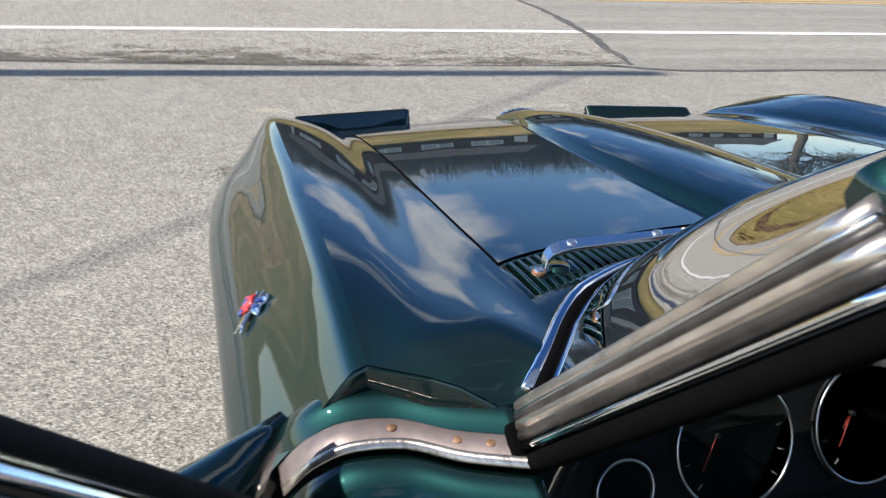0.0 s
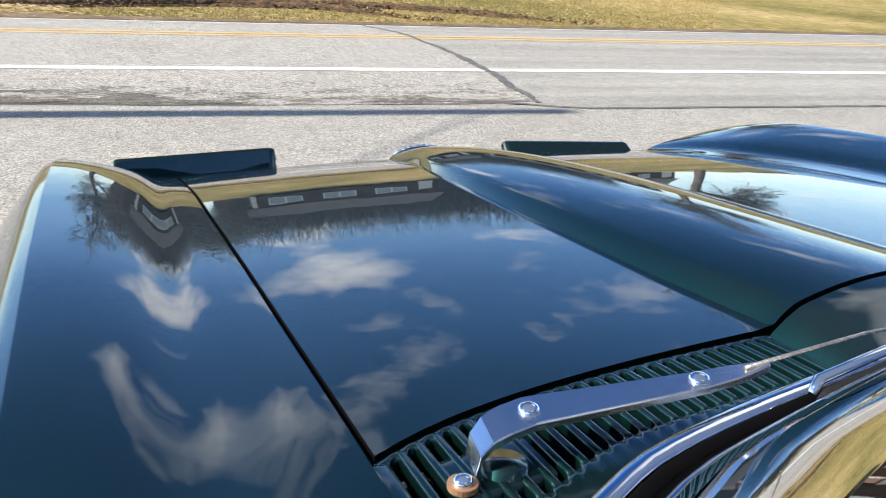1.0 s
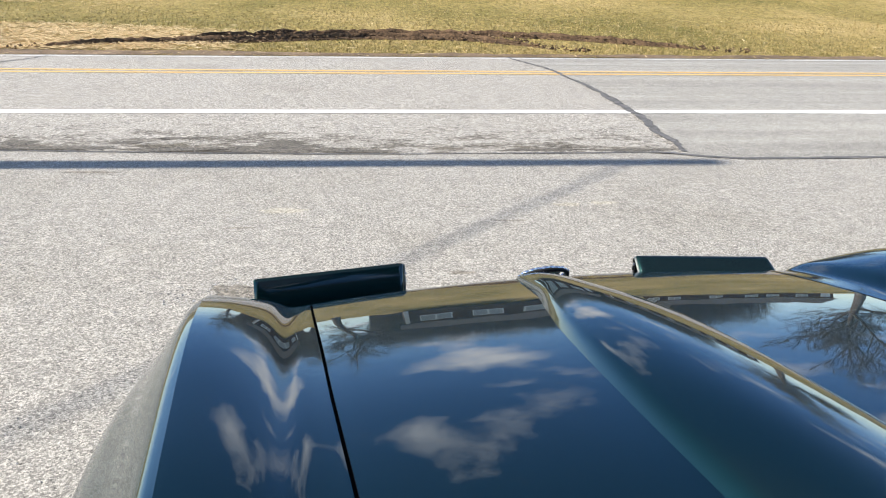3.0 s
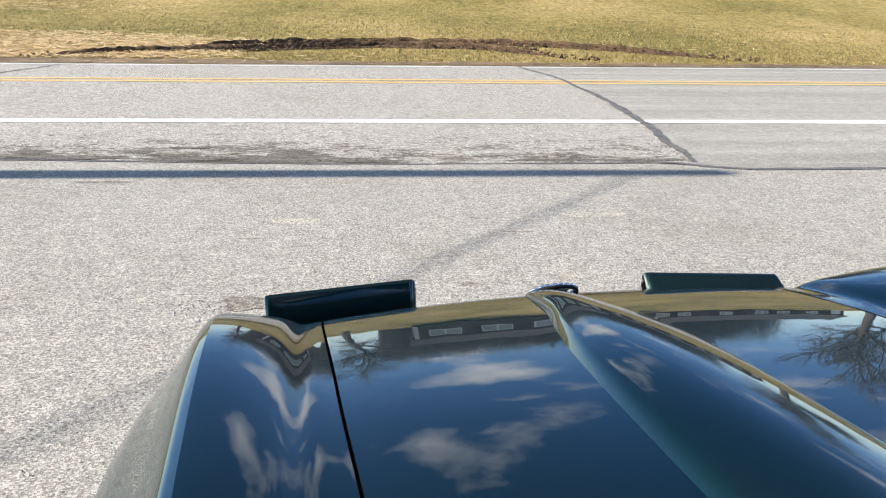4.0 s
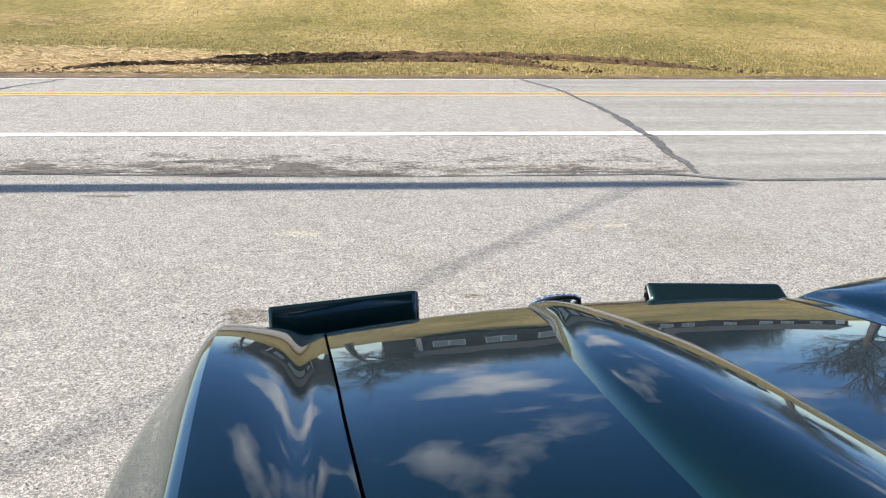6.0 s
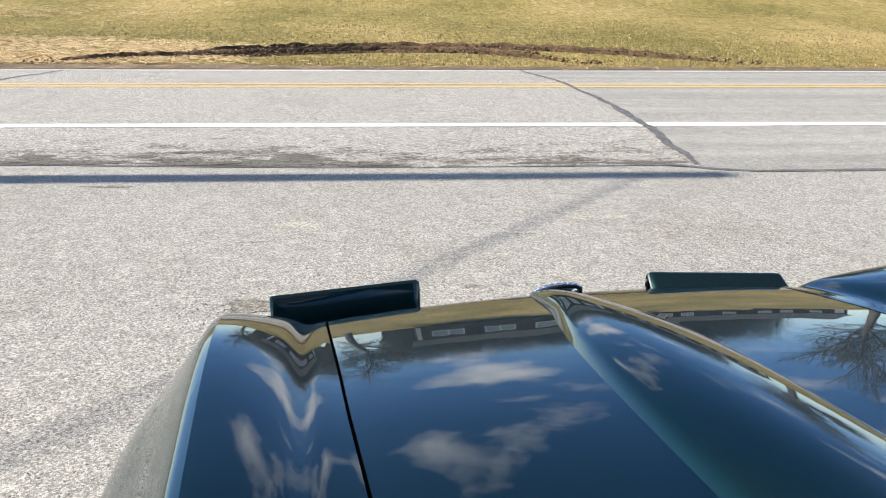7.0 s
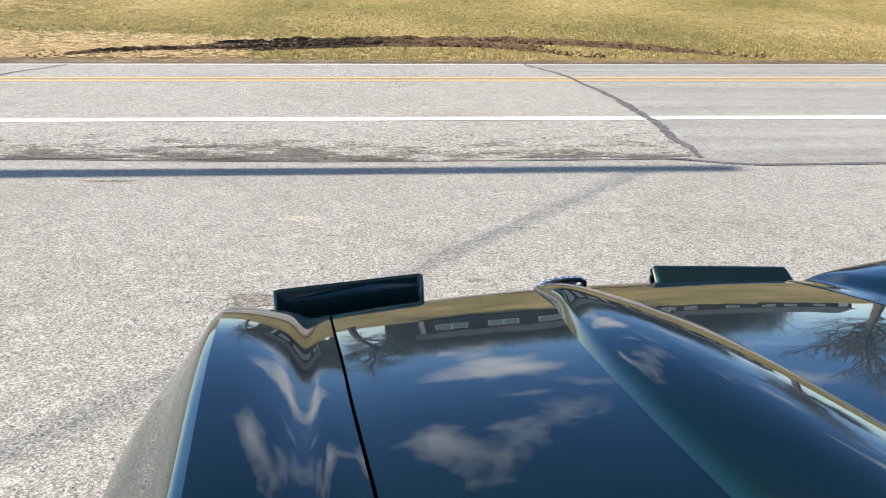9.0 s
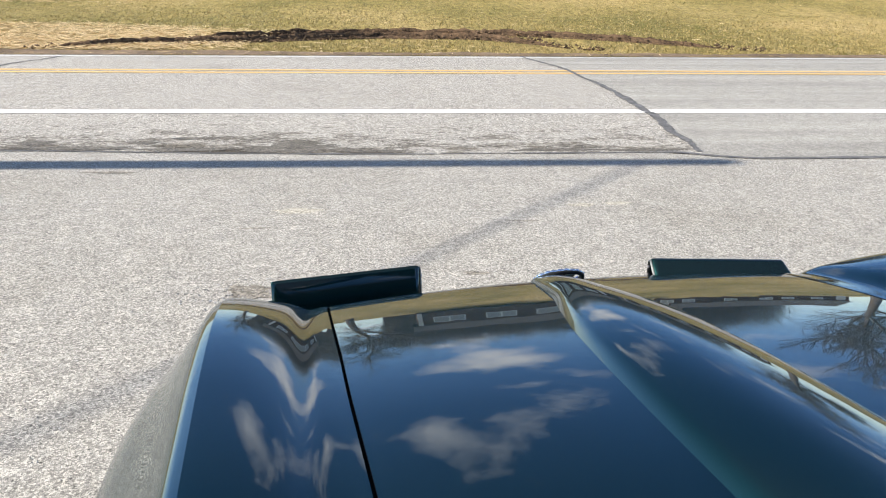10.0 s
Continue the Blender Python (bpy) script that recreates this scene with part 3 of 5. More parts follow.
def line_pts(y, x0=-40, x1=40, step=0.1, wob=0.006):
    n = int((x1 - x0) / step)
    return [(x0 + i * step, y + wob * noise.noise((i * 0.9, y, 0))) for i in range(n + 1)]


for nm, y, w, mt, lb in (("near_edge_line", Y_WHITE, 0.20, M_WHITE, "worn white painted road edge line"),
                         ("center_line", Y_YELLOW - 0.13, 0.11, M_YELLOW, "yellow painted road centre line"),
                         ("center_line", Y_YELLOW + 0.13, 0.11, M_YELLOW, "yellow painted road centre line"),
                         ("far_edge_line", Y_FAR, 0.12, M_WHITE, "white painted far road edge line")):
    p = line_pts(y)
    strip(nm, p, [w * (1 + 0.12 * noise.noise((i * 0.37, y, 5))) for i in range(len(p))], mt, lb, "road marking")

ck = [(crack_x(y), y) for y in np.arange(6.22, 14.45, 0.03)]
strip("sealed_crack", ck, [max(0.03, 0.055 + 0.05 * noise.noise((y * 2.3, 0, 1)) + 0.045 * noise.noise((y * 17, 4, 1)) + 0.035 * smooth01((10.5 - y) / 1.5) * smooth01((y - 6.3) / 1.5)) for _, y in ck], M_TAR, "dark sealed crack running across the road", "crack", 0.006)
ck = [(x, seam_y(x)) for x in np.arange(-12, 14, 0.06)]
strip("joint_crack", ck, [(0.018 if x < 2.4 else 0.055) + 0.05 * abs(noise.noise((x * 1.7, 0, 2))) + 0.02 * noise.noise((x * 14, 3, 2)) for x, _ in ck], M_TAR, "dark weathered joint between lot and road", "crack", 0.005)
ck = [(-4.97 + 0.06 * noise.noise((y * 3, 9, 0)), y) for y in np.arange(11.4, 14.2, 0.08)]
strip("sealed_crack", ck, [0.045] * len(ck), M_TAR, "thin dark sealed crack across the far lane", "crack", 0.006)

def patch(name, cx, cy, rx, ry, mat, label, seed, z=0.003, rough=0.5, n=56):
    """A flat stain with a ragged outline of its own."""
    verts = [(cx, cy, road_z(cy) + z)]
    for i in range(n):
        a = 2 * math.pi * i / n
        k = 1 + rough * (noise.noise((math.cos(a) * 1.6, math.sin(a) * 1.6, seed)) + 0.6 * noise.noise((math.cos(a) * 5, math.sin(a) * 5, seed + 9)))
        x, y = cx + rx * k * math.cos(a), cy + ry * k * math.sin(a)
        verts.append((x, y, road_z(y) + z))
    faces = [(0, 1 + i, 1 + (i + 1) % n) for i in range(n)]
    tagged(new(name, mesh_of(name, verts, faces, mat)), label, "stain", kind="structure")


M_DIRT = asphalt("dirty_asphalt", (0.20, 0.187, 0.162), (0.48, 0.44, 0.38), (0.8, 0.78, 0.7), (1, 0.97, 0.91), grit=75)
M_SILT = asphalt("silt_on_asphalt", (0.125, 0.115, 0.10), (0.27, 0.25, 0.215), (0.8, 0.78, 0.72), (1, 0.98, 0.93), grit=80, coarse=0.35)
for kz, (cx, cy, rx, ry, sd) in enumerate(((-0.60, 6.40, 0.40, 0.15, 3.3), (-0.50, 6.58, 0.20, 0.10, 4.9), (-1.30, 6.36, 0.34, 0.055, 6.2), (-2.15, 6.42, 0.42, 0.07, 7.4), (-2.55, 6.62, 0.16, 0.09, 1.7), (0.05, 6.28, 0.24, 0.045, 8.8),
                           (-1.72, 6.62, 0.12, 0.045, 2.9), (-1.36, 6.78, 0.16, 0.04, 9.4), (1.55, 6.31, 0.40, 0.045, 5.1), (2.25, 6.30, 0.36, 0.05, 6.6))):
    patch("silt_stain", cx, cy, rx, ry, M_SILT, "dark silt stain on the road's shoulder", sd, 0.002 + 0.0007 * (kz % 4), 0.55, 160)
patch("tar_mark", -1.72, 5.63, 0.18, 0.025, M_DIRT, "thin dark mark on the lot", 4.4)
M_PALE = asphalt("pale_spill", (0.38, 0.352, 0.29), (0.80, 0.75, 0.64), (0.95, 0.93, 0.9), (1, 0.99, 0.95), grit=100)
for cx, cy, rx, ry, sd in ((-0.31, 4.67, 0.13, 0.05, 2.2), (1.38, 4.75, 0.09, 0.035, 3.1), (1.62, 4.78, 0.1, 0.03, 5.7), (1.11, 3.7, 0.05, 0.02, 7.9)):
    patch("pale_mark", cx, cy, rx, ry, M_PALE, "small pale sandy mark on the lot", sd, 0.0012)
for cx, cy, rx, ry, sd in ((0.98, 4.43, 0.1, 0.01, 1.3), (0.75, 4.72, 0.03, 0.008, 2.6), (-0.54, 4.34, 0.09, 0.012, 3.8), (-0.2, 3.46, 0.16, 0.02, 6.1), (0.61, 3.6, 0.06, 0.02, 8.4)):
    patch("scuff_mark", cx, cy, rx, ry, M_DIRT, "thin dark scuff on the pale lot", sd, 0.0012, 0.6)


def build_crumbled():
    """A broken spot in the paving, with loose stones."""
    patch("broken_asphalt", -0.38, 3.40, 0.15, 0.07, M_DIRT, "crumbled dark spot in the lot's paving", 8.1, 0.003, 0.7)
    rnd = random.Random(5)
    v, f = [], []
    def stone(x, y, r):
        b0 = len(v)
        for dx, dy, dz in ((1, 0, 0), (0, 1, 0), (-1, 0, 0), (0, -1, 0), (0, 0, 0.8)):
            v.append((x + dx * r * rnd.uniform(0.6, 1.2), y + dy * r * rnd.uniform(0.6, 1.2), road_z(y) + 0.002 + dz * r))
        f.extend([(b0, b0 + 1, b0 + 4), (b0 + 1, b0 + 2, b0 + 4), (b0 + 2, b0 + 3, b0 + 4), (b0 + 3, b0, b0 + 4)])
    for _ in range(240):
        stone(rnd.gauss(-0.38, 0.16), rnd.gauss(3.40, 0.09), rnd.uniform(0.002, 0.0075))
    for _ in range(9000):
        stone(rnd.uniform(-4.2, 4.5), rnd.uniform(0.3, 8.0) , rnd.uniform(0.002, 0.0055))
    tagged(new("loose_stones", mesh_of("loose_stones", v, f, M_STONE, False)), "small loose grit scattered over the asphalt", "gravel", kind="stuff")


build_crumbled()


def bezier_line(pts, step=0.08):
    """Points along a smooth line through the given ones, by x."""
    xs = np.arange(pts[0][0], pts[-1][0], step)
    return [(float(x), pw(float(x), *pts)) for x in xs]


def build_rut(pts, seed, w=0.26):
    """A churned wheel rut with lumpy banks across the lawn."""
    line = bezier_line(pts, 0.06)
    m = 15
    verts = []
    for i, (x, y) in enumerate(line):
        end = smooth01(i / 16) * smooth01((len(line) - 1 - i) / 30)
        for k in range(m):
            q = -1 + 2 * k / (m - 1)
            yy = y + q * w * (0.5 + 0.5 * end) * (0.8 + 0.5 * noise.noise((x * 0.8, 8, seed))) + 0.02 * noise.noise((x * 2, k * 0.4, seed))
            prof = 0.12 * math.exp(-((q - 0.62) / 0.20) ** 2) + 0.035 * math.exp(-((q + 0.62) / 0.20) ** 2) + 0.012 - 0.06 * smooth01((abs(q) - 0.8) / 0.2)
            lump = (0.055 * noise.noise((x * 3, yy * 9, seed)) + 0.045 * noise.noise((x * 11, yy * 15, seed))) * (0.6 + 0.8 * abs(noise.noise((x * 0.7, 3, seed))))
            verts.append((x, yy, lawn_z(x, yy) + end * (prof + lump * (1 - smooth01((abs(q) - 0.7) / 0.3))) - 0.015 * (1 - end)))
    tagged(new("mud_rut", mesh_of("mud_rut", verts, grid_faces(m, len(line)), M_MUD)), "churned brown tyre rut, dark also for its relief's shadow", "tyre rut", kind="structure")


RUT_A = ((-3.9, 17.1), (-2.7, 17.7), (-1.6, 18.35), (0.5, 18.8), (2.5, 18.6), (4.1, 17.9), (5.75, 16.8), (7.3, 15.3))
RUT_B = ((-6.0, 15.2), (-5.1, 15.5), (-4.3, 16.15), (-2.8, 16.7), (-1.6, 17.15), (0.46, 17.8), (2.3, 17.4), (4.2, 15.2))
RUT_C = ((-2.5, 17.0), (-1.2, 17.7), (0.4, 18.05), (1.8, 17.9), (3.4, 17.0))
build_rut(RUT_A, 1.0, 0.10)
build_rut(RUT_B, 5.0, 0.16)
build_rut(RUT_C, 9.0, 0.08)


def build_clods():
    """Torn lumps of soil and turf thrown up along the ruts."""
    rnd = random.Random(21)
    v, f = [], []
    lines = (RUT_A, RUT_B, RUT_C)
    for _ in range(2600):
        ln = rnd.choice(lines)
        x = rnd.uniform(ln[0][0], ln[-1][0])
        y = pw(x, *ln) + rnd.choice((-0.07, 0.08)) + rnd.gauss(0, 0.04)
        r = 0.008 + 0.030 * rnd.random() ** 3
        z = lawn_z(x, y) + rnd.uniform(0.0, 0.09)
        b0 = len(v)
        for dx, dy, dz in ((1, 0, 0), (0, 1, 0), (-1, 0, 0), (0, -1, 0), (0, 0, 0.9), (0, 0, -0.9)):
            k = r * rnd.uniform(0.6, 1.3)
            v.append((x + dx * k * 1.4, y + dy * k, z + dz * k))
        for i in range(4):
            f.append((b0 + i, b0 + (i + 1) % 4, b0 + 4))
            f.append((b0 + (i + 1) % 4, b0 + i, b0 + 5))
    tagged(new("mud_clods", mesh_of("mud_clods", v, f, M_CLOD, False)), "broken clods of brown soil along the ruts", "soil", kind="stuff")


M_CLOD = island_mat("soil_clod", (0.030, 0.019, 0.011), (0.22, 0.142, 0.08))
build_clods()


def straw_here(x, y):
    """How thickly straw lies at a place, 0 to 1: a broad heap by the road, two thinner drifts behind it."""
    n = noise.noise((x * 0.5, y * 0.6, 3)) * 0.5 + noise.noise((x * 1.7, y * 1.7, 8)) * 0.35
    main = smooth01((-1.8 - x) / 2.2) * smooth01((y - 14.9) / 0.7) * smooth01((21.8 - 0.45 * max(0.0, x + 6.5) - y) / 1.6)
    drift = smooth01((-9.3 - x) / 1.2) * smooth01((y - 28.2) / 1.5) * smooth01((33.5 - y) / 1.5)
    drift = max(drift, math.exp(-((x + 8.3) / 0.8) ** 2 - ((y - 30.2) / 1.3) ** 2))
    bare = math.exp(-((x + 8.6) / 1.4) ** 2 - ((y - 24.6) / 1.6) ** 2)
    return max(0.0, min(1.0, main * (0.85 + 1.3 * n) + drift * (1.0 + 1.0 * n) - 0.4 * bare))


def build_blades():
    """Short dry grass, and the scattered straw beside it, as loose stems."""
    rnd = random.Random(11)
    for nm, count, mat, lab in (("grass", 110000, M_BLADE, "short dry yellow-green grass blades"), ("straw", 34000, M_STRAW, "pale golden straw strewn over bare soil")):
        v, f = [], []
        made = 0
        while made < count:
            y = 14.42 + 22 * rnd.random() ** 1.9
            x = rnd.uniform(-0.62, 0.62) * y + 0.25 * y * 0.1
            sh = straw_here(x, y)
            if (nm == "straw") != (rnd.random() < sh):
                if nm == "straw":
                    if rnd.random() > 0.004:
                        continue
                else:
                    continue
            if nm == "grass" and rnd.random() < 0.4 and any(abs(y - pw(x, *r)) < 0.2 and r[0][0] < x < r[-1][0] for r in (RUT_A, RUT_B)):
                continue
            z = lawn_z(x, y)
            a = rnd.uniform(0, 2 * math.pi)
            b0 = len(v)
            if nm == "grass":
                h, w, le = rnd.uniform(0.015, 0.045), rnd.uniform(0.004, 0.009) * (1 + (y - 14) * 0.05), rnd.uniform(0.0, 0.04)
                v += [(x - w * math.cos(a), y - w * math.sin(a), z - 0.004), (x + w * math.cos(a), y + w * math.sin(a), z - 0.004),
                      (x + le * math.sin(a), y - le * math.cos(a), z + h)]
                f.append((b0, b0 + 1, b0 + 2))
            else:
                l, w, zz = rnd.uniform(0.03, 0.11), rnd.uniform(0.003, 0.007), rnd.uniform(0.004, 0.05)
                dx, dy, dz = l * math.cos(a), l * math.sin(a), rnd.uniform(-0.02, 0.03)
                v += [(x - dx - w * math.sin(a), y - dy + w * math.cos(a), z + zz), (x - dx + w * math.sin(a), y - dy - w * math.cos(a), z + zz + 0.003),
                      (x + dx + w * math.sin(a), y + dy - w * math.cos(a), z + zz + dz + 0.003), (x + dx - w * math.sin(a), y + dy + w * math.cos(a), z + zz + dz)]
                f.append((b0, b0 + 1, b0 + 2, b0 + 3))
            made += 1
        tagged(new(nm, mesh_of(nm, v, f, mat, False)), lab, nm, kind="stuff")


build_blades()


def build_verge():
    """The ragged dirt edge between tarmac and lawn."""
    line = [(-20 + 0.1 * i, 14.45) for i in range(400)]
    verts = []
    for x, y in line:
        for k in range(6):
            yy = y + (k / 5) * (0.52 + 0.30 * smooth01(-x / 3) + 0.22 * noise.noise((x * 0.9, 0, 4)) + 0.12 * noise.noise((x * 4, 0, 6)))
            verts.append((x, yy, -0.138 + 0.014 * math.sin(math.pi * k / 5) + 0.012 * noise.noise((x * 6, yy * 9, 2)) + (0.0 if k < 5 else -0.02)))
    tagged(new("verge", mesh_of("verge", verts, grid_faces(6, len(line)), M_VERGE)), "bare gritty dirt strip at the road's edge", "verge", kind="structure")


M_VERGE = simple("dry_dirt", (0.165, 0.118, 0.074), 0.95, bump=0.016, scale=16, vary=0.6, spec=0.2)
build_verge()


# ---- car ----
CAR = thing("sports_car", "dark green classic sports car with raised headlights and open door", "car", (0.577, 1.654, 0), 8.5)
NOSE = 0.105


def crest(y):
    return (pw(y, (0.0, 0.716), (-0.15, 0.729), (-0.3, 0.738), (-0.45, 0.7437), (-0.6, 0.7476), (-0.9, 0.753), (-1.2, 0.757), (-1.5, 0.762)),
            pw(y, (0.0, 0.733), (-0.08, 0.764), (-0.195, 0.794), (-0.3, 0.811), (-0.45, 0.824), (-0.6, 0.833), (-0.9, 0.848), (-1.2, 0.854), (-1.35, 0.849), (-1.5, 0.834)))


def seam(y):
    return (pw(y, (0.05, 0.515), (-0.02, 0.523), (-0.376, 0.533), (-0.6, 0.538), (-1.3, 0.541)),
            pw(y, (0.105, 0.6720), (0.0, 0.6955), (-0.1, 0.7165), (-0.2, 0.7360), (-0.3, 0.7535), (-0.45, 0.7750), (-0.605, 0.7925), (-0.82, 0.8120), (-1.05, 0.830), (-1.276, 0.848), (-1.6, 0.866)))


def wedge(y):
    return pw(y, (0.085, 0.040), (-0.1, 0.060), (-0.25, 0.094), (-0.4, 0.120), (-0.6, 0.137), (-0.83, 0.146), (-1.05, 0.149), (-1.25, 0.145))


def bulge(x, y):
    """The raised wedge along the middle of the bonnet: a crease at its foot, then a rounded shoulder to a flat top."""
    h = pw(y, (0.10, 0.013), (0.0, 0.024), (-0.1, 0.030), (-0.4, 0.035), (-1.25, 0.037))
    w = wedge(y)
    p = min(abs(x) / w, 1.0)
    q = min((1 - p) / 0.20, 1.0)
    return h * (0.66 * (1 - p * p) + 0.34 * (1 - (1 - q) ** 2.0))


def spread(x, y):
    """The far half of the car reaches a little wider from the wedge than the near half."""
    return x + ((0.050 * smooth01((x - 0.13) / 0.34) + 0.045 * smooth01((x - 0.52) / 0.2)) * smooth01((y + 1.25) / 0.6) if x > 0.13 else 0.0)


def round_off(d):
    return 0.016 * max(0.0, 1 - d / 0.035) ** 2


def section(s, full):
    """Half section at station s, from the middle out: points (x, y, z). full: columns down the side too."""
    b2 = max(0.0, min(1.0, 1 + s / 0.9)) if s < 0 else 1.0
    out = []
    def add(x, zf):
        y = s - 0.25 * x * x * b2
        out.append((x, y, zf(y) - round_off(NOSE - s)))
    hs = seam(s - 0.07 * b2)[0]
    w0 = wedge(s)
    for k in range(NH):
        x = w0 * k / NW if k <= NW else w0 + (hs - w0) * (k - NW) / (NH - 1 - NW)
        add(x, lambda y: seam(y)[1] + 0.012 * (1 - (x / hs) ** 2) + bulge(x, y))
    for q in COLS_FENDER:
        cx = crest(s - 0.12 * b2)[0]
        lim = cx if s > -1.495 else 0.762 - (-1.495 - s) * 1.5
        x = hs + (lim - hs) * q
        q = (x - hs) / (cx - hs)
        def zf(y, q=q, x=x):
            # an S-shaped rise from the bonnet's edge to the crest, with a shallow fold that moves outwards towards the doors
            zs, zc = seam(y)[1], crest(y)[1]
            qc = pw(y, (0.1, 0.20), (-0.3, 0.21), (-0.6, 0.24), (-0.97, 0.31), (-1.2, 0.40), (-1.5, 0.52))
            c = min(max(q, 0.0), 1.0)
            rise = 0.72 * smooth01(c ** (math.log(0.5) / math.log(qc + 0.2))) + 0.28 * c
            deep = pw(y, (0.1, 0.0115), (0.0, 0.0095), (-0.3, 0.0048), (-0.6, 0.0044), (-0.97, 0.0058), (-1.2, 0.006), (-1.45, 0.0))
            fold = math.exp(-((c - qc) / (0.58 * qc)) ** 2) * smooth01(c / 0.08)
            swell = 0.014 * min(1.0, max(0.0, (-1.08 - y) / 0.4)) ** 2 * smooth01(c / 0.4) * (1 - smooth01((c - 0.7) / 0.3))
            roll = 0.050 * smooth01((x - 0.56) / 0.07) * max(0.0, (-1.488 - y) / 0.09) ** 2.2
            return zs + (zc - zs) * rise - deep * fold - roll + swell
        add(x, zf)
    if full:
        for r in COLS_SIDE:
            cx = crest(s - 0.14 * b2)[0]
            wm = pw(s, (0.07, 0.855), (-0.1, 0.885), (-0.35, 0.905), (-0.6, 0.913), (-1.6, 0.915))
            dx = pw(r, (0, 0), (0.05, 0.10), (0.12, 0.21), (0.3, 0.51), (0.5, 0.86), (0.62, 1.0), (0.72, 1.0), (0.88, 0.9), (1, 0.55)) * (wm - cx)
            zz = pw(r, (0, 0), (0.05, 0.006), (0.12, 0.025), (0.3, 0.086), (0.5, 0.149), (0.62, 0.190), (0.72, 0.250), (0.88, 0.43), (1, 0.60))
            add(cx + dx, lambda y, zz=zz: crest(y)[1] - zz)
    return out


NW, NH = 20, 40
COLS_FENDER = [i / 34 for i in range(1, 35)]
COLS_SIDE = [(i / 28) ** 1.35 for i in range(1, 29)]
NALL = NH + len(COLS_FENDER) + len(COLS_SIDE)
STATIONS = [NOSE - d for d in (0, 0.006, 0.014, 0.024, 0.028, 0.036, 0.05, 0.065, 0.085, 0.11, 0.14, 0.17, 0.2)] + [NOSE - 0.2 - i * 0.0345 for i in range(1, 41)] + [-1.53, -1.55, -1.57, -1.59, -1.61]


def hood_rear(x):
    return -1.2065 - 0.13 * x * x - 0.031 * (abs(x) / 0.5435) ** 8


def trim_front(x):
    """Front edge of the bright strip at the foot of the windscreen."""
    return pw(abs(x), (-0.144, -1.308), (0, -1.303), (0.144, -1.308), (0.21, -1.315), (0.323, -1.332), (0.39, -1.347), (0.44, -1.370), (0.48, -1.393), (0.544, -1.466), (0.562, -1.493), (0.622, -1.575))


def wind_base(x):
    return trim_front(x) - 0.012


def build_body():
    """Nose and front wings as one shell, with the bonnet's opening left free and the wheel arches cut out."""
    rows = [section(s, True) for s in STATIONS]
    # front face under the leading edge
    front = []
    for f in (1.0, 0.8, 0.6, 0.42, 0.26, 0.12, 0.04):
        r = []
        for (x, y, z) in rows[0]:
            zb = min(z, 0.26)
            r.append((x * (1 - 0.03 * f), y - 0.13 * f * f - 0.004, z + (zb - z) * f))
        front.append(r)
    allr = front + rows
    nf = len(front)
    verts, faces = [], []
    for side in (-1, 1):
        base = len(verts)
        for r in allr:
            for (x, y, z) in r:
                verts.append((spread(x * side, y), y, z))
        for j in range(len(allr) - 1):
            for i in range(NALL - 1):
                if j >= nf + 4 and i < NH - 1:
                    continue
                if j >= nf + 52 and i >= NH + len(COLS_FENDER) - 1:
                    continue
                ids = [base + j * NALL + i, base + j * NALL + i + 1, base + (j + 1) * NALL + i + 1, base + (j + 1) * NALL + i]
                c = sum((Vector(verts[k]) for k in ids), Vector()) / 4
                if (c.y + 0.78) ** 2 + (c.z - 0.30) ** 2 < 0.325 ** 2 and abs(c.x) > 0.8:
                    continue
                faces.append(ids if side < 0 else ids[::-1])
    me = mesh_of("front_body", verts, faces, M_PAINT)
    kc = NH + len(COLS_FENDER) - 1
    for e in me.edges:
        a, b2 = e.vertices
        if a % NALL == kc and b2 % NALL == kc and min(a, b2) % (len(allr) * NALL) > (nf + 9) * NALL:
            e.use_edge_sharp = True
    # crisp outer edges
    used = collections.Counter(k for p in me.polygons for k in p.edge_keys)
    for e in me.edges:
        if used[e.key] == 1:
            e.use_edge_sharp = True
    # shell rims get black: the shut line's shade is put into the colour
    me.materials.append(M_SHUT)
    ob = part("front_body", me, M_PAINT, CAR, "glossy dark green metallic front wings and nose")
    so = ob.modifiers.new("shell", "SOLIDIFY")
    so.thickness, so.offset, so.material_offset_rim = 0.0016, -1, 1
    # painted flange turned down behind the rear edge of each wing
    kc = NH + len(COLS_FENDER) - 1
    edge = [rows[52][k] for k in range(kc + 12, kc, -1)] + [r[kc] for s, r in zip(STATIONS, rows) if s < -1.47] + [rows[-1][k] for k in range(kc - 4, kc - 20, -4)]
    for side in (-1, 1):
        v = []
        for x, y, z in edge:
            for dy, dz in ((0.0, -0.0015), (-0.001, -0.003), (-0.002, -0.006), (-0.003, -0.014), (-0.002, -0.036)):
                v.append(((x + dy * 0.3) * side, y + dy, z + dz))
        fs = grid_faces(5, len(edge))
        part("wing_flange", mesh_of("wing_flange", v, fs if side > 0 else [f[::-1] for f in fs], M_PAINT), M_PAINT, ob)
    return ob


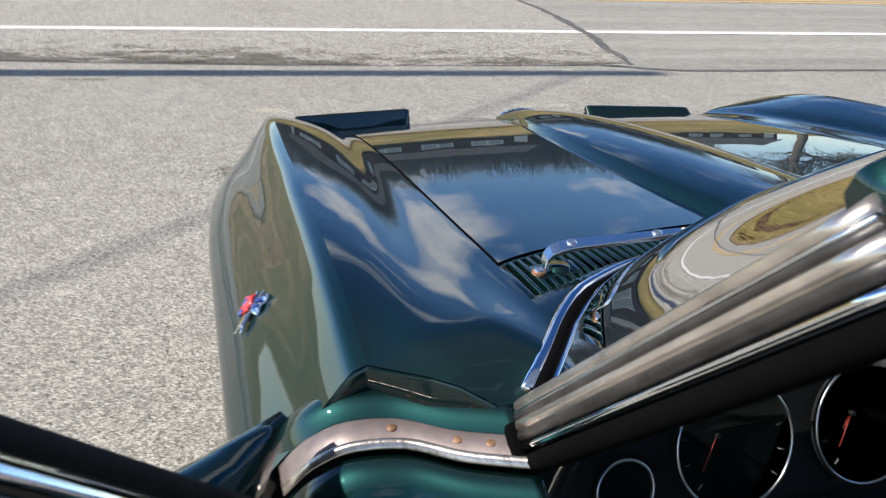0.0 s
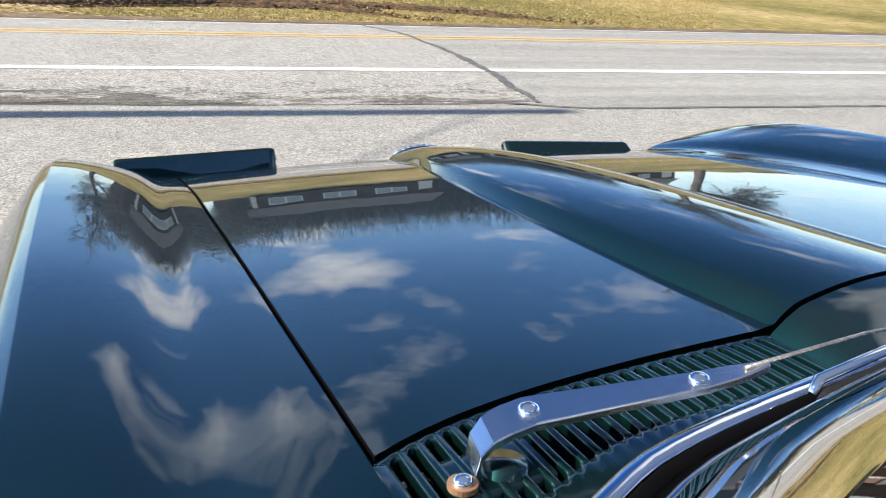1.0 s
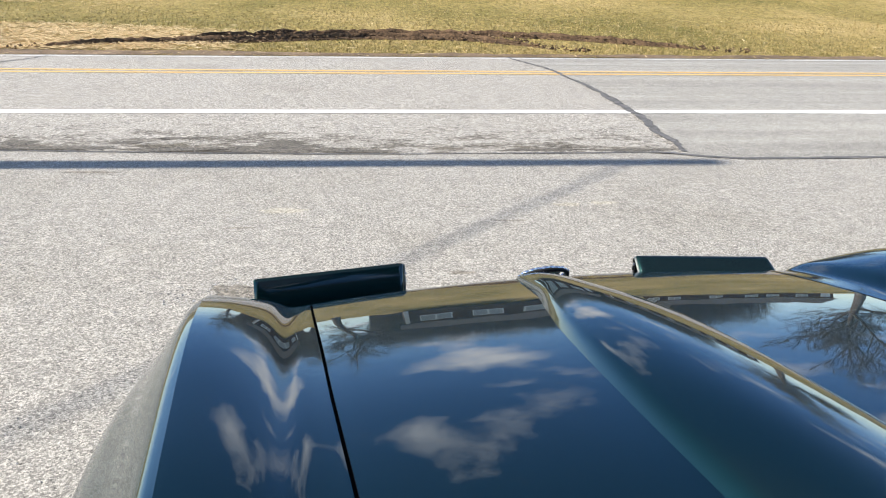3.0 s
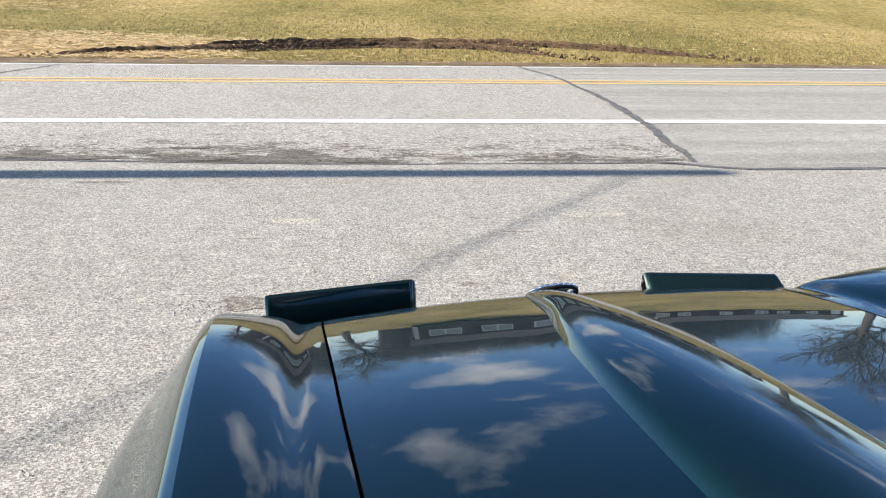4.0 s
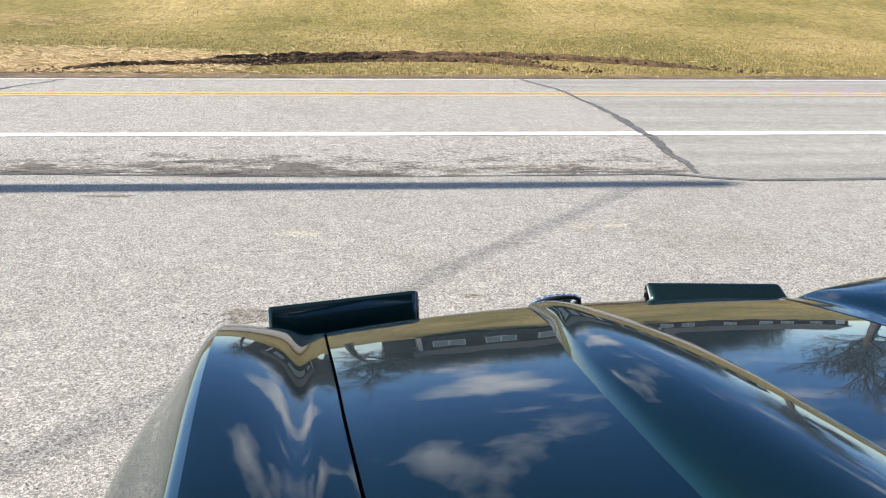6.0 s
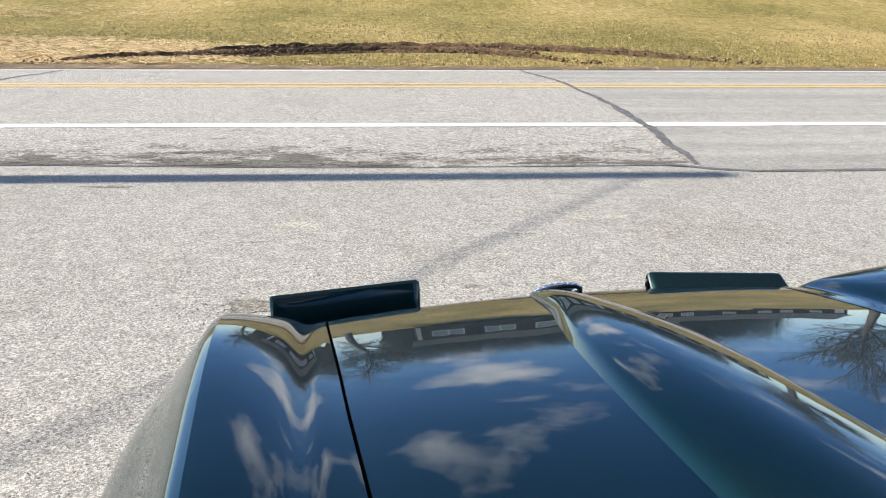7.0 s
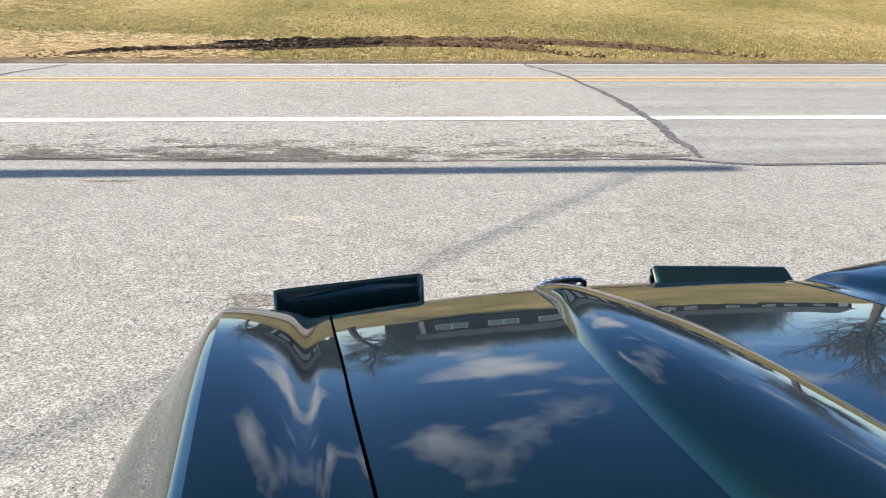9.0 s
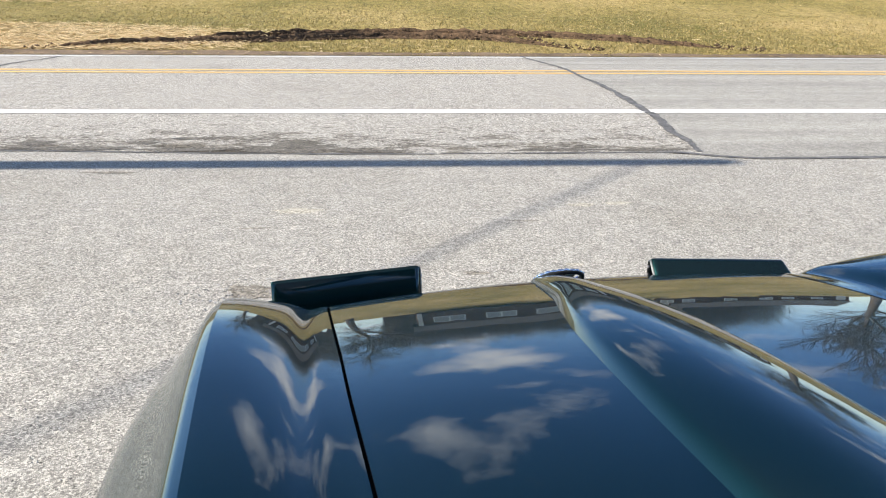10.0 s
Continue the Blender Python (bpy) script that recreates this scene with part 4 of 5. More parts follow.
def build_hood():
    st = STATIONS[4:53]
    g = 0.0055
    rows = []
    for s in st:
        sec = section(s, False)[:NH]
        half = [(x, y, z) for x, y, z in sec]
        hs = half[-1][0]
        half = [(x * (hs - g) / hs, y, z) for x, y, z in half]
        row = [(-x, y, z) for x, y, z in half[::-1]] + half[1:]
        # stop at the rear edge
        rows.append(row)
    keep = []
    m = len(rows[0])
    for k, row in enumerate(rows):
        keep.append([(x, max(y, hood_rear(x)), z) for x, y, z in row])
    last = next(k for k, row in enumerate(keep) if all(abs(y - hood_rear(x)) < 1e-6 for x, y, z in row))
    keep = keep[:last + 1]
    # heights on the clamped rear edge follow the surface there
    out = []
    for row in keep:
        out.append([(x, y, seam(y)[1] + 0.012 * (1 - (x / 0.54) ** 2) + bulge(x, y) - round_off(NOSE - y - 0.25 * x * x)) if abs(y - hood_rear(x)) < 1e-6 else (x, y, z) for x, y, z in row])
    verts = [(spread(x, y), y, z) for row in out for x, y, z in row]
    # rolled-down rim all round, coloured black for the shade in the gap
    faces = [f[::-1] for f in grid_faces(m, len(out))]
    rim = [i for i in range(m)] + [r * m + m - 1 for r in range(1, len(out))] + [(len(out) - 1) * m + i for i in range(m - 2, -1, -1)] + [r * m for r in range(len(out) - 2, 0, -1)]
    b0 = len(verts)
    for i in rim:
        x, y, z = verts[i]
        verts.append((x, y, z - 0.018))
    nr = len(rim)
    for k in range(nr):
        faces.append((rim[k], rim[(k + 1) % nr], b0 + (k + 1) % nr, b0 + k)[::-1])
    me = mesh_of("hood", verts, faces, M_PAINT, mats=[M_PAINT, M_SHUT], idx=[1 if k >= len(faces) - nr else 0 for k in range(len(faces))])
    bm = bmesh.new()
    bm.from_mesh(me)
    bmesh.ops.remove_doubles(bm, verts=bm.verts, dist=0.0004)
    for e in bm.edges:
        if len(e.link_faces) == 2 and e.calc_face_angle(0) > 0.3:
            e.smooth = False
    bm.to_mesh(me)
    bm.free()
    part("hood", me, M_PAINT, CAR, "glossy dark green bonnet with raised centre wedge")
    # black seal channel under the shut line
    for side in (-1, 1):
        pts = []
        for s in st:
            sec = section(s, False)[NH - 1]
            pts.append((spread(sec[0] * side, sec[1]), sec[1], sec[2] - 0.022))
        part("hood_seal", tube(pts, 0.02, 6, M_SHUT, "hood_seal"), M_SHUT, CAR, "black rubber seal in the bonnet gap")
    pts = [(x, NOSE - 0.026 - 0.25 * x * x, seam(NOSE - 0.026 - 0.25 * x * x)[1] - 0.03) for x in np.linspace(-0.5, 0.5, 21)]
    part("hood_seal", tube(pts, 0.012, 6, M_SHUT, "hood_seal"), M_SHUT, CAR)
    pts = [(x, hood_rear(x) - 0.002, seam(hood_rear(x))[1] + bulge(x, hood_rear(x)) - 0.020) for x in np.linspace(-0.54, 0.54, 61)]
    part("hood_seal", tube(pts, 0.008, 6, M_SHUT, "hood_seal"), M_SHUT, CAR)


build_body()
build_hood()


def cowl_z(x, y):
    return seam(max(y, -1.6))[1] + 0.011 * (1 - (x / 0.54) ** 2) - 0.001


def build_cowl():
    """The panel between bonnet and windscreen: a sunk pan with slotted vents each side of a smooth hump."""
    m, n = 73, 12
    verts = []
    for j in range(n):
        for i in range(m):
            x = -0.545 + 1.09 * i / (m - 1)
            y0, y1 = hood_rear(x) - 0.005, wind_base(x) - 0.01
            y = y0 + (y1 - y0) * j / (n - 1)
            hump = smooth01((0.168 - abs(x)) / 0.02)
            z = cowl_z(x, y) - 0.035 * (1 - hump) + bulge(x, -1.2) * (1 - 0.5 * smooth01((y0 - y) / 0.10))
            verts.append((x, y, z))
    part("cowl_pan", mesh_of("cowl_pan", verts, [f[::-1] for f in grid_faces(m, n)], M_PAINT), M_PAINT, CAR, "dark green cowl panel under the vents")
    for side in (-1, 1):
        for k in range(26):
            # the outermost one is a wide plate
            x = 0.5365 if k == 0 else SLOTS[k - 1] - SLOT_PITCH / 2
            w = 0.0080 if k == 0 else SLOT_PITCH / 2 - SLOT_HALF
            y0, y1 = hood_rear(x) - 0.004, vent_rear(x) - 0.002
            v = []
            for t, dz in ((0, -0.006), (0.02, -0.001), (0.06, 0.0), (0.5, 0.0005), (0.94, 0.0), (0.98, -0.001), (1, -0.006)):
                y = y0 + (y1 - y0) * t
                zz = cowl_z(x, y) + dz
                for dx, dd in ((-w, -0.014), (-w, -0.0022), (-w * 0.86, -0.0009), (-w * 0.5, -0.0001), (w * 0.5, 0.0), (w * 0.86, -0.0009), (w, -0.0022), (w, -0.014)):
                    v.append(((x + dx) * side, y, zz + dd))
            fs = grid_faces(8, 7)
            part("vent_slat", mesh_of("vent_slat", v, fs if side > 0 else [f[::-1] for f in fs], M_PAINT), M_PAINT, CAR)
        # solid strips before and behind the slots, scalloped where each slot ends in a half round
        for nm, front in (("vent_front_strip", True), ("vent_rear_strip", False)):
            v = []
            xs = np.linspace(0.158, 0.5445, 330)
            for x in xs.tolist():
                d = min(abs(x - q) for q in SLOTS)
                arc = math.sqrt(max(0.0, 1 - (d / SLOT_HALF) ** 2)) * SLOT_HALF if d < SLOT_HALF else 0.0
                a, b2 = (hood_rear(x) - 0.004, hood_rear(x) - 0.0142 + arc) if front else (vent_rear(x) + 0.004 - arc, trim_front(x) - 0.030)
                for t, dz in ((0, -0.012), (0.0, -0.0012), (0.12, -0.0004), (0.5, 0.0), (0.88, -0.0004), (1, -0.0012), (1, -0.012)):
                    y = a + (b2 - a) * t
                    v.append((x * side, y, cowl_z(x, y) - 0.0006 + dz))
            fs = grid_faces(7, len(xs))
            part(nm, mesh_of(nm, v, fs if side < 0 else [f[::-1] for f in fs], M_PAINT), M_PAINT, CAR)
        # the blank plate round the wiper's pivot
        v = []
        for x in np.linspace(0.437, 0.503, 12).tolist():
            for t, dz in ((0, -0.012), (0.0, -0.0012), (0.1, -0.0003), (0.9, -0.0003), (1, -0.0012), (1, -0.012)):
                y = -1.289 + 0.09 * (0.47 - x) - 0.048 * t
                v.append((x * side, y, cowl_z(x, y) - 0.0004 + dz))
        fs = grid_faces(6, 12)
        part("pivot_plate", mesh_of("pivot_plate", v, fs if side < 0 else [f[::-1] for f in fs], M_PAINT), M_PAINT, CAR)


SLOT_PITCH, SLOT_HALF = 0.0147, 0.0040
SLOTS = [0.5245 - SLOT_PITCH * k for k in range(25)]


def vent_rear(x):
    """Where the slots end before the windscreen."""
    return pw(abs(x), (0.15, -1.291), (0.25, -1.300), (0.334, -1.309), (0.375, -1.316), (0.41, -1.329), (0.446, -1.347), (0.479, -1.363), (0.51, -1.380), (0.545, -1.396))


build_cowl()

# windscreen: glass, bright trim, pillars
W_TOP = 1.18


def wind_pt(u, v):
    """u across from -1 to 1, v from base to top."""
    xb, xt = 0.622 * u, 0.602 * u
    yb, yt = trim_front(xb) - 0.024, -1.787 - 0.45 * xt * xt
    zb = 0.870 - 0.025 * abs(u) ** 2
    z = zb + (W_TOP + 0.025 * (1 - u * u) - zb) * v
    return Vector((xb + (xt - xb) * v, yb + (yt - yb) * v + 0.064 * math.sin(math.pi * v) * (1 - u ** 4), z))


def build_windscreen():
    nu, nv = 49, 15
    verts = [wind_pt(-1 + 2 * i / (nu - 1), j / (nv - 1)) for j in range(nv) for i in range(nu)]
    ws = part("windscreen", mesh_of("windscreen", verts, grid_faces(nu, nv), M_GLASS), M_GLASS, CAR, "curved clear windscreen glass")
    ws.visible_shadow = False
    us = np.linspace(-1, 1, 61)
    low = [wind_pt(u, 0.02) + Vector((0, 0.012, 0.006)) for u in us]
    part("windscreen_trim", tube(low, 0.0088, 12, M_CHROME, "windscreen_trim", flat=0.5), M_CHROME, CAR, "bright chrome windscreen base trim")
    part("windscreen_gasket", tube([wind_pt(u, 0.045) + Vector((0, 0.003, 0.001)) for u in us], 0.0062, 8, M_SHUT, "windscreen_gasket", flat=0.6), M_SHUT, CAR, "black rubber windscreen gasket")
    part("header_rail", tube([wind_pt(u, 1.0) for u in us], 0.022, 10, M_PAINT, "header_rail"), M_PAINT, CAR, "painted header above windscreen")
    for side in (-1, 1):
        line = [wind_pt(side, v) for v in np.linspace(-0.03, 1.0, 14)]
        for nm, off, r, mt, lb in (("pillar_trim", (side * 0.002, 0.001, -0.002), 0.0092, M_WORN, "worn brownish metal pillar trim"),
                                   ("pillar_edge", (side * 0.011, -0.006, -0.003), 0.0026, M_STEEL, "bright edge strip of the pillar trim"),
                                   ("pillar_seal", (side * 0.010, -0.012, -0.005), 0.0056, M_PERISHED, "perished dark rubber pillar seal"),
                                   ("pillar", (side * 0.013, -0.022, -0.009), 0.0074, M_WORN, "worn grey metal windscreen pillar"),
                                   ("pillar_weatherstrip", (side * 0.014, -0.0315, -0.013), 0.0066, M_PERISHED, "perished dark rubber weatherstrip"),
                                   ("pillar_bead", (side * 0.018, -0.042, -0.019), 0.0038, M_CHROME, "chrome bead along the pillar"),
                                   ("pillar_lining", (side * 0.007, -0.053, -0.029), 0.012, M_SHUT, "black padded lining of the pillar")):
            part(nm, tube([p + Vector(off) for p in line], r, 10, mt, nm), mt, CAR, lb)
        bm = box_bm((0.030, 0.050, 0.022), (0, 0, 0), 0.007, Matrix.Rotation(radians(40), 4, "X"))
        bmesh.ops.translate(bm, vec=line[0] + Vector((side * 0.012, -0.034, -0.024)), verts=bm.verts)
        part("pillar_foot", bm, M_SHUT, CAR, "perished black rubber at the pillar's foot")


build_windscreen()


def build_wiper():
    """Bright wiper arm with pivot, and its blade."""
    piv = Vector((-0.478, -1.318, 0.846))
    a = Vector((-0.442, -1.301, 0.880))
    b2 = Vector((-0.326, -1.323, 0.893))
    c = Vector((-0.272, -1.328, 0.899))
    line = [Vector((-0.487, -1.312, 0.856)), Vector((-0.483, -1.309, 0.868)), Vector((-0.474, -1.306, 0.875)), Vector((-0.460, -1.303, 0.878)), a, b2, Vector((-0.30, -1.326, 0.896)), c]
    ws = (0.0125, 0.014, 0.0155, 0.0165, 0.0165, 0.0105, 0.0085, 0.003)
    verts = []
    for p, w in zip(line, ws):
        for dy, dz in ((-w, -0.005), (-w, -0.0006), (-w * 0.94, 0.0006), (w * 0.94, 0.0006), (w, -0.0006), (w, -0.005)):
            verts.append(p + Vector((0.18 * dy, dy, dz)))
    me = mesh_of("wiper_arm", verts, [f[::-1] for f in grid_faces(6, len(line))], M_SATIN, False)
    arm = part("wiper_arm", me, M_SATIN, CAR, "polished chrome wiper arm")
    for q in (a, b2):
        bm = bmesh.new()
        bmesh.ops.create_uvsphere(bm, u_segments=16, v_segments=8, radius=0.0075)
        bmesh.ops.scale(bm, vec=(1, 1, 0.6), verts=bm.verts)
        bmesh.ops.translate(bm, vec=q + Vector((0, 0, 0.001)), verts=bm.verts)
        for f in bm.faces:
            f.smooth = True
        part("rivet", bm, M_CHROME, arm, "domed chrome rivet")
    part("wiper_pivot", tube([piv + Vector((0.012, 0, -0.03)), piv + Vector((0.012, 0, 0.012))], [0.02, 0.014], 16, M_PAINT, "wiper_pivot"), M_PAINT, CAR, "painted wiper pivot base")
    part("wiper_arm_rod", tube([c + Vector((-0.02, 0, 0)), Vector((-0.17, -1.318, 0.902)), Vector((-0.06, -1.330, 0.910))], [0.0022, 0.0018, 0.0018], 8, M_WORN, "wiper_arm_rod", flat=0.6), M_WORN, arm, "slim steel arm rod")
    bl = [Vector((-0.266, -1.362, 0.893)), Vector((-0.255, -1.357, 0.899)), Vector((-0.14, -1.340, 0.906)), Vector((0.02, -1.334, 0.910)), Vector((0.16, -1.346, 0.906))]
    bd = part("wiper_blade", tube(bl, [0.003, 0.0048, 0.0048, 0.0045, 0.003], 8, M_CHROME, "wiper_blade", flat=0.6), M_CHROME, CAR, "slim bright wiper blade")
    part("blade_rubber", tube([p + Vector((0, -0.010, -0.008)) for p in bl], 0.0065, 8, M_RUBBER, "blade_rubber"), M_RUBBER, bd, "black rubber wiping edge")
    bm = bmesh.new()
    bmesh.ops.create_uvsphere(bm, u_segments=16, v_segments=8, radius=0.0066)
    bmesh.ops.scale(bm, vec=(1, 1, 0.7), verts=bm.verts)
    bmesh.ops.translate(bm, vec=(-0.499, -1.327, 0.857), verts=bm.verts)
    for f in bm.faces:
        f.smooth = True
    part("washer_nozzle", bm, M_CHROME, CAR, "chrome nozzle with rusty base")
    part("nozzle_base", disc((-0.499, -1.327, 0.8525), (0, 0, 1), 0.0095, M_SCREW, "nozzle_base", 20), M_SCREW, CAR)


build_wiper()


def build_headlight(side, tilt, dx, dz, drop, ahead):
    """A rotated-out lamp housing in front of the nose: a wedge with a flat painted face and rounded rims."""
    x0, x1 = 0.285 - 0.16 * max(0.0, ahead - 0.03), 0.625 + 0.05 * ahead
    prof = [(0.0, -0.050), (-0.003, -0.046), (-0.003, 0.030), (0.002, 0.036), (0.008, 0.035), (0.05, -0.008), (0.075, -0.03), (0.08, -0.05), (0.05, -0.075), (0.01, -0.06)]
    turn = Matrix.Rotation(radians(tilt), 2)
    prof = [tuple(turn @ Vector(p) * (1 + 0.5 * ahead)) for p in prof]
    verts = []
    n = len(prof)
    xs = [x0, x0 + 0.003, x0 + 0.012, x1 - 0.012, x1 - 0.003, x1]
    sc = [0.90, 0.97, 1.0, 1.0, 0.97, 0.90]
    for x, k in zip(xs, sc):
        t = (x - x0) / (x1 - x0)
        for y, z in prof:
            verts.append(((x + dx - (0.42 * z if t > 0.9 and side > 0 else 0.0)) * side, 0.118 + ahead - 0.055 * t + 0.03 + (y - 0.03) * k, 0.680 + dz + (drop - 0.006) * t + z * k))
    faces = grid_faces(n, len(xs), True) + [tuple(range(n - 1, -1, -1)), tuple(range((len(xs) - 1) * n, len(xs) * n))]
    if side < 0:
        faces = [f[::-1] for f in faces]
    me = mesh_of("headlight", verts, faces, M_PAINT)
    bm = bmesh.new()
    bm.from_mesh(me)
    for e in bm.edges:
        if len(e.link_faces) == 2 and e.calc_face_angle(0) > 0.6:
            e.smooth = False
    bm.to_mesh(me)
    bm.free()
    hl = part("headlight", me, M_PAINT, CAR, "dark green pop-up headlight housing, rotated out")
    # solid box, its black colour stands for the shade of a recess
    part("lamp_bucket", box_bm((0.33, 0.14 + ahead * 0.8, 0.09), (side * 0.455, 0.050 + ahead * 0.4, 0.580 + dz), 0.02), M_SHUT, hl, "solid black box for the shaded recess behind the lamps")
    for k in range(2):
        xc = side * (x0 + 0.095 + 0.16 * k)
        part("lamp_lens", disc((xc, 0.125 + ahead, 0.590 + dz), (0, 1, -0.1), 0.045, M_CHROME, "lamp_lens", 28, 0.05), M_CHROME, hl, "round chrome-ringed headlamp")
    cap = [(side * (x0 + dx - 0.0015 - 0.004 * e), 0.118 + ahead + 0.03 + (y - 0.03) * k, 0.680 + dz + z * k) for e, k in ((0, 0.90), (0.7, 0.86), (1, 0.74)) for y, z in prof]
    fc = grid_faces(n, 3, True) + [tuple(range(3 * n - 1, 2 * n - 1, -1))]
    part("end_cap", mesh_of("end_cap", cap, fc if side < 0 else [f[::-1] for f in fc], M_ENDCAP), M_ENDCAP, hl, "dull dark grey end cap with two screws")
    for zz in (0.010, -0.010):
        part("pivot_screw", disc((side * (x0 + dx - 0.006), 0.137 + ahead, 0.676 + dz + zz), (-side, 0, 0), 0.0038, M_STEEL, "pivot_screw", 14), M_STEEL, hl, "small bright screw")


build_headlight(-1, -15, 0.006, -0.016, 0.010, 0.080)
build_headlight(1, -42, 0.008, -0.003, 0.0, 0.0)


def build_nose_emblem():
    """A round chrome emblem on the tip of the wedge: a low dome inside a wreath of cut leaves."""
    o = Matrix.Translation((0.028, NOSE - 0.028, 0.686)) @ Matrix.Rotation(radians(-42), 4, "X")
    v, n, m = [], 40, 7
    for j in range(m):
        q = j / (m - 1)
        for i in range(n):
            a = 2 * math.pi * i / n
            r = 0.040 * (1 - q) + 0.0005
            v.append(o @ Vector((r * math.cos(a) * 1.05, r * math.sin(a) * 0.8, 0.012 + 0.006 * (1 - (1 - q) ** 2.5))))
    em = part("nose_emblem", mesh_of("nose_emblem", v, grid_faces(n, m, True), M_CHROME, False), M_CHROME, CAR, "round chrome nose emblem with a wreath rim")
    base = [o @ Vector((0.058 * math.cos(2 * math.pi * i / 40), 0.046 * math.sin(2 * math.pi * i / 40), 0.004)) for i in range(41)]
    # no hollow here: a black ring paints the recess's shade
    part("emblem_rim", tube(base, 0.0045, 8, M_RUBBER, "emblem_rim"), M_RUBBER, em, "black ring for the shaded recess of the rim")
    for k in range(22):
        a = 2 * math.pi * k / 22
        bm = bmesh.new()
        bmesh.ops.create_uvsphere(bm, u_segments=8, v_segments=6, radius=1.0)
        bmesh.ops.scale(bm, vec=(0.0062, 0.0105, 0.0048), verts=bm.verts)
        bmesh.ops.transform(bm, matrix=o @ Matrix.Translation((0.056 * math.cos(a), 0.044 * math.sin(a), 0.0095)) @ Matrix.Rotation(a + (0.55 if k % 2 else -0.1), 4, "Z"), verts=bm.verts)
        for f in bm.faces:
            f.smooth = True
        part("wreath_leaf", bm, M_CHROME, em)
    for a, mt in ((0.6, M_RED), (-0.6, M_BLUE)):
        bm = box_bm((0.006, 0.022, 0.002), (0, 0, 0.0185), 0.001, Matrix.Rotation(a, 4, "Z"))
        bmesh.ops.transform(bm, matrix=o, verts=bm.verts)
        part("enamel_inlay", bm, mt, em)


def build_wing_emblem():
    """Crossed flags on the wing's side."""
    sec = section(-1.107, True)[NH + len(COLS_FENDER):]
    k = min(range(1, len(sec) - 1), key=lambda i: abs(sec[i][2] - 0.740))
    tilt = math.atan2(sec[k + 1][0] - sec[k - 1][0], sec[k - 1][2] - sec[k + 1][2])
    o = Matrix.Translation((-sec[k][0], -1.142, sec[k][2])) @ Matrix.Rotation(-math.pi / 2 + tilt, 4, "Y")
    o = o @ Matrix.Rotation(radians(38), 4, "Z")
    em = None
    # two leaning flags with rippled cloth, crossed staffs and a small shield where they meet
    for lean, mt, nm in ((0.42, M_RED, "flag"), (-0.42, M_CHROME, "flag")):
        v = []
        for i in range(9):
            for j in range(5):
                p = Vector((0.004 + 0.034 * i / 8, (0.022 * j / 4) * (1 if lean > 0 else -1), 0.006 + 0.0022 * math.sin(i * 1.3 + j)))
                v.append(o @ (Matrix.Rotation(lean * 0.6, 3, "Z") @ p))
        ob = part(nm, mesh_of(nm, v, grid_faces(5, 9), mt), mt, em or CAR, "enamelled flag of the wing emblem")
        so = ob.modifiers.new("shell", "SOLIDIFY"); so.thickness = 0.004
        em = em or ob
        v2 = [tuple(o @ (Matrix.Rotation(lean * 0.6, 3, "Z") @ Vector((t, 0, 0.006)))) for t in (-0.034, 0.0, 0.042)]
        part("flag_staff", tube(v2, 0.0022, 8, M_CHROME, "flag_staff"), M_CHROME, em, "chrome flag staff")
    bm = box_bm((0.036, 0.008, 0.005), (0.016, 0.026, 0.008), 0.0015, Matrix.Rotation(0.25, 4, "Z"))
    bmesh.ops.transform(bm, matrix=o, verts=bm.verts)
    part("flag_border", bm, M_BLUE, em, "blue enamel border")
    for k in range(4):
        bm = box_bm((0.006, 0.0042, 0.003), (0.012 + 0.010 * (k // 2), -0.010 - 0.009 * (k % 2), 0.009), 0.0008, Matrix.Rotation(-0.25, 4, "Z"))
        bmesh.ops.transform(bm, matrix=o, verts=bm.verts)
        part("flag_check", bm, M_BLUE, em, "dark blue enamel check")
    bm = box_bm((0.022, 0.014, 0.006), (-0.012, 0, 0.007), 0.003)
    bmesh.ops.transform(bm, matrix=o, verts=bm.verts)
    part("shield", bm, M_CHROME, em, "small chrome shield")


build_nose_emblem()
build_wing_emblem()


